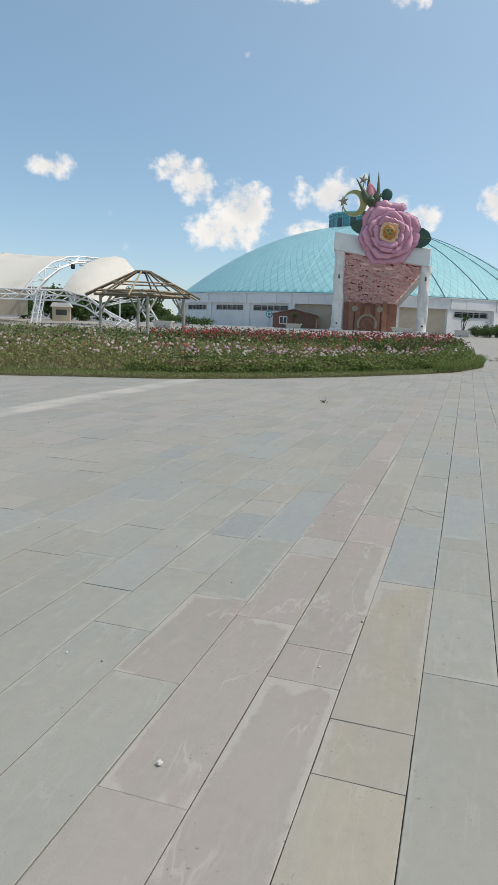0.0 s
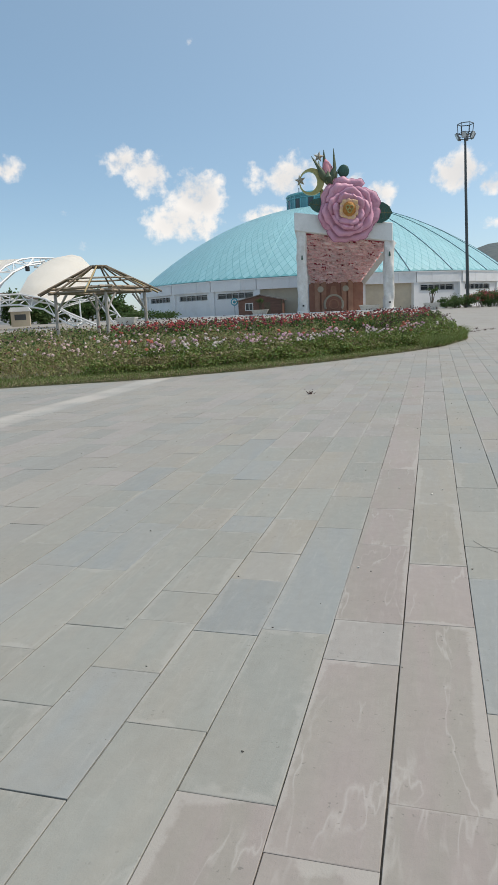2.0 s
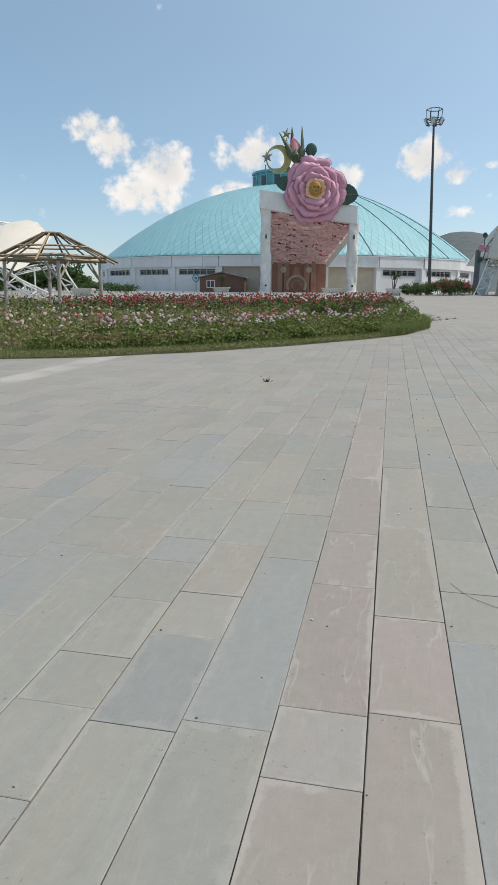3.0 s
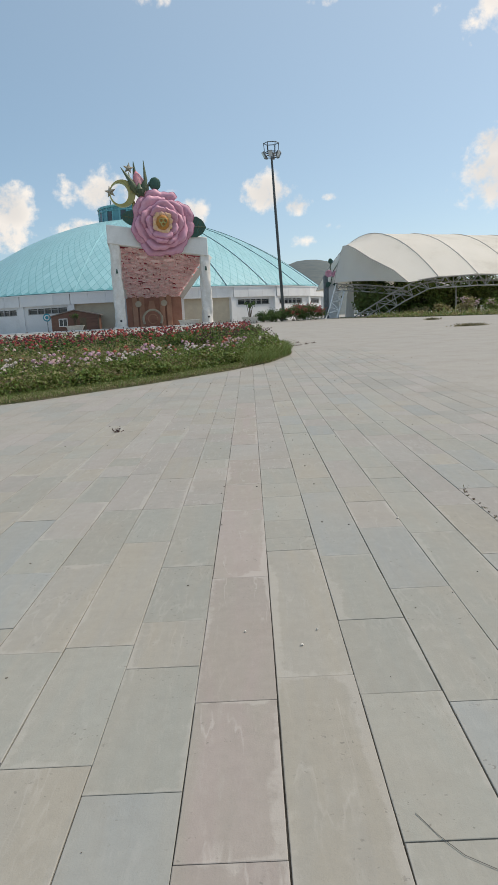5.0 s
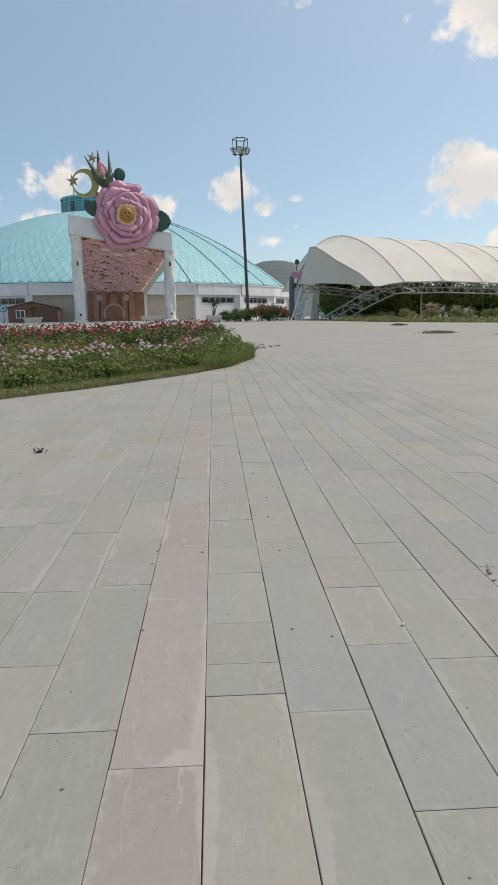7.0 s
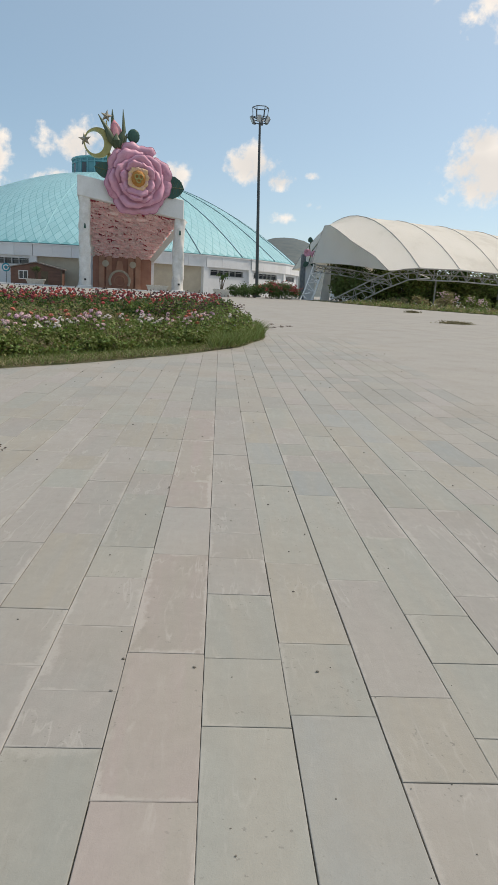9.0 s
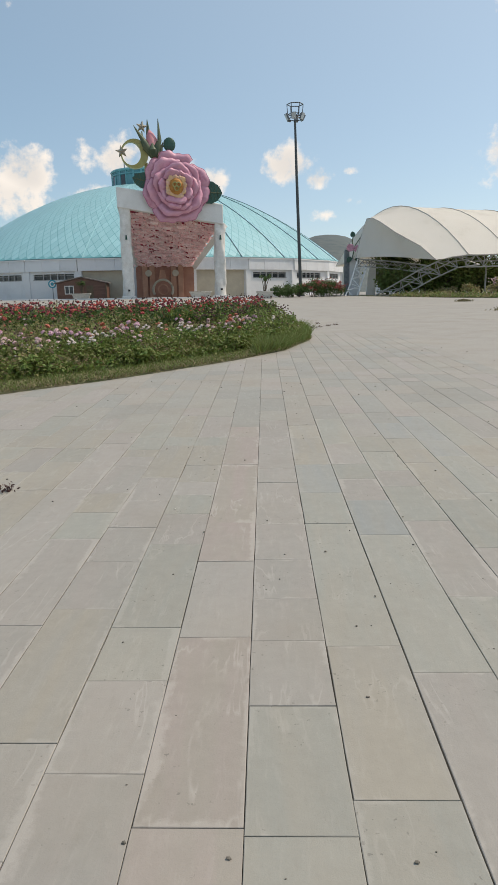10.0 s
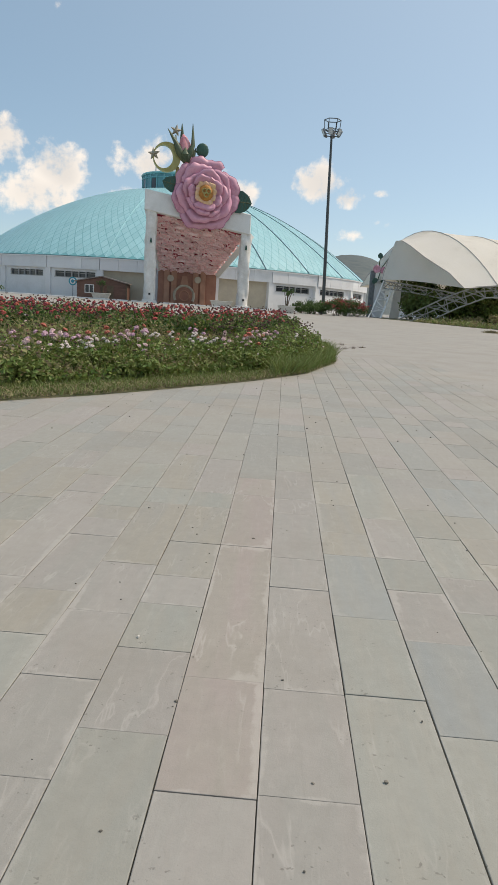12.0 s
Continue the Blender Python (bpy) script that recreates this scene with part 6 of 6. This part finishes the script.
mass(9000, 73, -30, -9, 5, 20, 0.1, 0.8, 0.12, LEAF_DARK, "weedy_foliage", "dark leafy weeds at the back of the bed")
heads(700, 74, -36, -9, 4, 22, 0.5, 0.95, 0.10, DEADHEAD, "spent_heads", "dark seed heads above the tall weeds", 4)
heads(120, 75, -30, -9, 4, 16, 0.5, 0.8, 0.12, BLUSH, "pale_dahlias", "few pale dahlia heads in the tall weeds", 6)
p, rng = scatter(14000, 76, -40, -6, 2.5, 22)
blades("tall_grass", LEAF_YELLOW, p, rng, 0.35, 0.95, 0.014, "tall yellow grass stalks behind the flowers")
mass(5000, 39, -1.4, 1.25, 1.5, 9, 0.0, 0.72, 0.07, LEAF, "bed_foliage", "tall green foliage at the bed's point")
heads(200, 40, -2.0, 1.2, 2.5, 9, 0.55, 0.88, 0.075, DEADHEAD, "spent_dahlias", "dark spent heads at the bed's point", 4)
heads(520, 46, -24, -4, 1.6, 9, 0.35, 0.62, 0.07, DEADHEAD, "spent_heads", "dark seed heads in the weeds", 4)


# ---------- weeds and chips on the paving ----------
def weed(x, y, r, h, seed, label, mat=LEAF_DARK, n=60, leaf=0.022):
    w = thing("weed", pose(x, y, ground_z(y)), label, "weed", "weeds in the paving joints")
    rng = np.random.default_rng(seed)
    pts = np.stack([rng.normal(0, r, n), rng.normal(0, r, n), np.abs(rng.normal(0, h, n)) + 0.004], 1)
    part("leaves", leaf_mesh("leaves", mat, pts, leaf, seed, 2.0, 0.3), mat, w)
    for i in range(3):
        part("stem", Shape().tube([(0, 0, 0), tuple(pts[i])], 0.0025, 3, False), DRY, w)


weed(-2.12, 11.1, 0.04, 0.035, 1, "small dark weed growing from a paving joint", DEADHEAD, 50, 0.018)
weed(1.77, 6.75, 0.02, 0.03, 2, "dark wisp of weed in a paving joint", DEADHEAD, 12, 0.008)
for i in range(18):
    weed(1.765 + 0.012 * (i % 2), 5.25 + i * 0.085 + 0.03 * (i % 3), 0.006, 0.003, 10 + i, "dry moss tuft in a paving joint", DEADHEAD, 9, 0.006)
weed(1.84, 5.35, 0.05, 0.012, 4, "dry wisp of weed in a paving joint", DRY, 34, 0.010)
weed(1.90, 5.95, 0.06, 0.006, 3, "dry trampled weed on the paving", DEADHEAD, 22, 0.010)
for i, (x, y) in enumerate(((1.95, 32.0), (2.25, 32.4), (2.6, 33.0), (3.0, 33.7), (2.3, 34.5))):
    weed(x, y, 0.07, 0.04, 30 + i, "small dark weed on the paving near the bed", DEADHEAD, 40)


def weed_strip(x, y, ln, wd, seed):
    rng = np.random.default_rng(seed)
    n = 900
    pts = np.stack([x + rng.normal(0, ln / 2.4, n), y + rng.normal(0, wd / 2, n), np.zeros(n)], 1)
    pts[:, 2] = gzv(pts[:, 1]) + np.abs(rng.normal(0, 0.06, n)) + 0.01
    solid("weed_patch", leaf_mesh("weed_patch", DRY, pts, 0.05, seed, 3.2, 0.7), DRY, "dry weed patch growing through the paving", "weed", "weed patches", kind="stuff")


weed_strip(14.2, 45.0, 1.0, 0.35, 51)
weed_strip(17.7, 41.5, 0.9, 0.3, 52)
weed_strip(16.6, 63.0, 0.6, 0.3, 53)


def chip(x, y, size, seed, mat, label):
    random.seed(seed)
    size *= 0.75 if mat is PALEPEB else 0.6
    s = Shape().ball((0, 0, size * 0.3), size * 0.5, 6, 4, (1.1, 0.85, 0.75), 0.28)
    solid("stone_chip", s, mat, label, "stone", "stone chips", place=pose(x, y, ground_z(y) + 0.001, rz=seed * 47))


for i, (x, y, s, m) in enumerate(((-0.19, -1.31, 0.035, 0), (-0.98, -0.7, 0.018, 0), (-0.78, -0.71, 0.016, 1), (0.34, 0.22, 0.022, 1), (0.22, -0.37, 0.016, 0), (-0.14, 4.28, 0.02, 0), (0.23, 4.27, 0.02, 0), (0.14, 4.11, 0.022, 0), (1.04, 6.09, 0.03, 0),
                                  (-0.62, 10.56, 0.022, 0), (0.15, 9.27, 0.014, 1), (-0.38, 10.89, 0.013, 1), (0.65, 10.07, 0.018, 1), (0.66, 9.04, 0.02, 1), (-0.3, 2.35, 0.02, 0))):
    chip(x, y, s, i + 1, PALEPEB if m == 0 else PEBBLE, "small pale stone chip on the paving" if m == 0 else "small dark stone chip on the paving")
random.seed(3)
litter = Shape()
for i in range(560):
    x, y = random.gauss(0.2, 3.2), random.uniform(-2.5, 24)
    if float(inset(np.array(min(x, 1.42)), np.array(y))) > -0.1 and x < 1.45:
        continue
    r = random.choice((0.0015, 0.002, 0.002, 0.003, 0.0045)) * (1 + max(0, y) / 14)
    litter.ball((x, y, ground_z(y) + r * 0.5), r, 5, 3, (1.3, 0.9, 0.7), 0.3)
solid("gravel_bits", litter, PEBBLE, "scattered dark gravel bits on the paving", "gravel", kind="stuff")


solid("wire_offcut", Shape().tube([(0.414, 2.955, 0.003), (0.462, 2.857, 0.003), (0.516, 2.778, 0.003), (0.57, 2.738, 0.003), (0.63, 2.695, 0.003), (0.69, 2.668, 0.003)], 0.0012, 4), WIREGREY, "thin dark curved wire lying on the paving", "wire")


# ---------- paving slabs, last ----------
W = 0.35
JOINTS = {-5: [0.61, 2.95, 12.9], -4: [0.12, 0.94, 1.44, 1.82, 2.39, 2.92, 3.31, 4.16, 8.11, 8.73, 9.95, 10.51, 11.01, 11.92, 12.28, 12.6], -3: [-0.33, 0.57, 1.37, 2.06, 2.53, 3.27, 4.2, 5.81, 6.7, 7.3, 7.83, 8.91, 9.55, 10.17, 10.8, 11.48, 12.77],
          -2: [-0.76, 0.24, 1.45, 3.11, 3.96, 4.45, 5.27, 6.77, 7.12, 7.67, 8.24, 8.71, 9.84, 10.465, 10.95, 11.34, 11.93], -1: [-1.49, 0.045, 1.21, 1.62, 2.79, 3.65, 5.03, 6.515, 7.43, 8.61, 9.545, 10.26, 11.93],
          0: [-0.54, -0.18, 0.325, 1.65, 2.475, 3.82, 5.49, 5.76, 6.19, 6.91, 7.40, 8.06, 8.574, 9.02, 9.57, 10.22, 11.3, 11.78, 12.74, 13.14], 1: [-1.148, -0.77, 0.905, 2.29, 2.84, 3.66, 4.37, 5.34, 6.99, 7.55, 8.524, 10.23, 10.98, 11.91, 12.37],
          2: [-0.226, 0.913, 1.766, 2.08, 3.575, 4.75, 5.9, 6.625, 7.13, 8.3, 9.99, 10.764, 11.4, 11.92], 3: [5.736, 6.87, 7.405, 7.884, 9.04, 10.27, 11.15, 11.664, 12.41], 4: [9.74]}
SLAB_TONES = {(1, 2): "green", (1, 6): "blue", (1, 11): "blue", (0, 5): "green", (0, 6): "green", (0, 7): "green", (-2, 1): "beige", (-2, 0): "green", (-2, 8): "green", (-2, 9): "green", (1, 9): "green", (2, 7): "warm", (-2, -1): "rosy",
              (0, 4): "beige", (0, 3): "beige", (0, 2): "rosy", (-1, 2): "rosy", (-1, 3): "rosy", (-1, 4): "rosy", (-1, 5): "rosy"}
WIDE = {2: (2.5, 14.0), 0: (-7.0, 5.4), -3: (0.5, 3.3), 4: (4.0, 8.0), 5: (4.5, 9.0)}    # joints washed out wide: course, from, to
dice = random.Random(12)


def slab_tone(c, y):
    """The colour family of a slab: rosy courses down the middle, greener and bluer stone beside them, warmer stone further on."""
    known = SLAB_TONES.get((c, math.floor(y)))
    if known:
        return known
    if c == -1 or (c == 0 and y < 5.5):
        return dice.choice(("rosy", "rosy", "rosy", "warm"))
    if c == 0:
        return "warm"
    if c == 1 and y < 0.9:
        return "ochre"
    if y < 6.0:
        return dice.choice(("blue", "blue", "green", "green", "green", "beige"))
    return dice.choice(("warm", "warm", "beige", "green", "green", "blue") if c > 0 else ("warm", "warm", "beige", "beige", "green"))


def slab_rings(x0, x1, y0, y1, lift, cuts):
    """Three rings round a slab (foot, arris, top), the edges a little uneven and the gap wider in some places than in others."""
    gx0, gx1, gy0, gy1 = (dice.choice((0.0008, 0.0013, 0.0018, 0.0026)) for _ in range(4))
    if round(x0 / W) in WIDE and y1 > WIDE[round(x0 / W)][0] and y0 < WIDE[round(x0 / W)][1]:
        gx0 = 0.0036
    side = [(x0 + gx0, y0 + gy0 + (y1 - gy1 - y0 - gy0) * i / cuts, 1) for i in range(cuts, -1, -1)] + [(x1 - gx1, y0 + gy0 + (y1 - gy1 - y0 - gy0) * i / cuts, -1) for i in range(cuts + 1)]
    cx, cy = 0.5 * (x0 + x1), 0.5 * (y0 + y1)
    foot, arris, top = [], [], []
    for x, y, sx in side:
        x += sx * dice.uniform(-0.0005, 0.0013)
        c = dice.uniform(0.0012, 0.0034)
        z = ground_z(y) + lift
        foot.append((x, y, z - 0.016))
        arris.append((x, y, z - c * 0.7))
        ix = x + (c if x < cx else -c)
        iy = y + (c if y < cy else -c) * (1.0 if abs(y - cy) > 0.45 * (y1 - y0) else 0.0)
        top.append((ix, iy, z))
    n = len(foot)
    faces = [(k * n + (i + 1) % n, k * n + i, (k + 1) * n + i, (k + 1) * n + (i + 1) % n) for k in range(2) for i in range(n)]
    faces = [tuple(reversed(q)) for q in faces] + [tuple(range(2 * n, 3 * n))]
    return foot + arris + top, faces


field = Shape()
single = 0
for c in sorted(range(-40, 13), key=lambda q: abs(q + 0.5)):
    known = JOINTS.get(c, [])
    ys = [-7.0]
    for k in sorted(known) + [29.0]:
        while k - ys[-1] > 2.25:
            ys.append(ys[-1] + dice.choice((0.42, 0.55, 0.7, 0.85, 1.0, 1.2, 1.35)) * dice.uniform(0.95, 1.05))
        if k - ys[-1] > 0.17:
            ys.append(k)
    for y0, y1 in zip(ys, ys[1:]):
        x0, x1 = c * W, (c + 1) * W
        mid = 0.5 * (y0 + y1)
        if float(inset(np.array(min(x1, 1.42)), np.array(y0))) > 0.6 and x1 < 1.4:
            continue
        near = -8 <= c < 8 and -2.6 < mid < 14.0 and single < 300
        v, faces = slab_rings(x0, x1, y0, y1, dice.uniform(-0.0015, 0.0015), 4 if near else 1)
        if near:
            me = bpy.data.meshes.new("paving_slab")
            me.from_pydata(v, [], faces)
            me.materials.append(STONES[slab_tone(c, mid)])
            ob = new("paving_slab", me)
            ob.parent = ground
            single += 1
        else:
            field.add(v, faces)
me = bpy.data.meshes.new("paving_slabs")
me.from_pydata(field.v, [], field.f)
me.materials.append(STONE_MANY)
far_slabs = new("paving_slabs", me)
far_slabs.parent = ground
tagged(far_slabs, "grey and beige stone paving slabs with dark joints", kind="stuff")
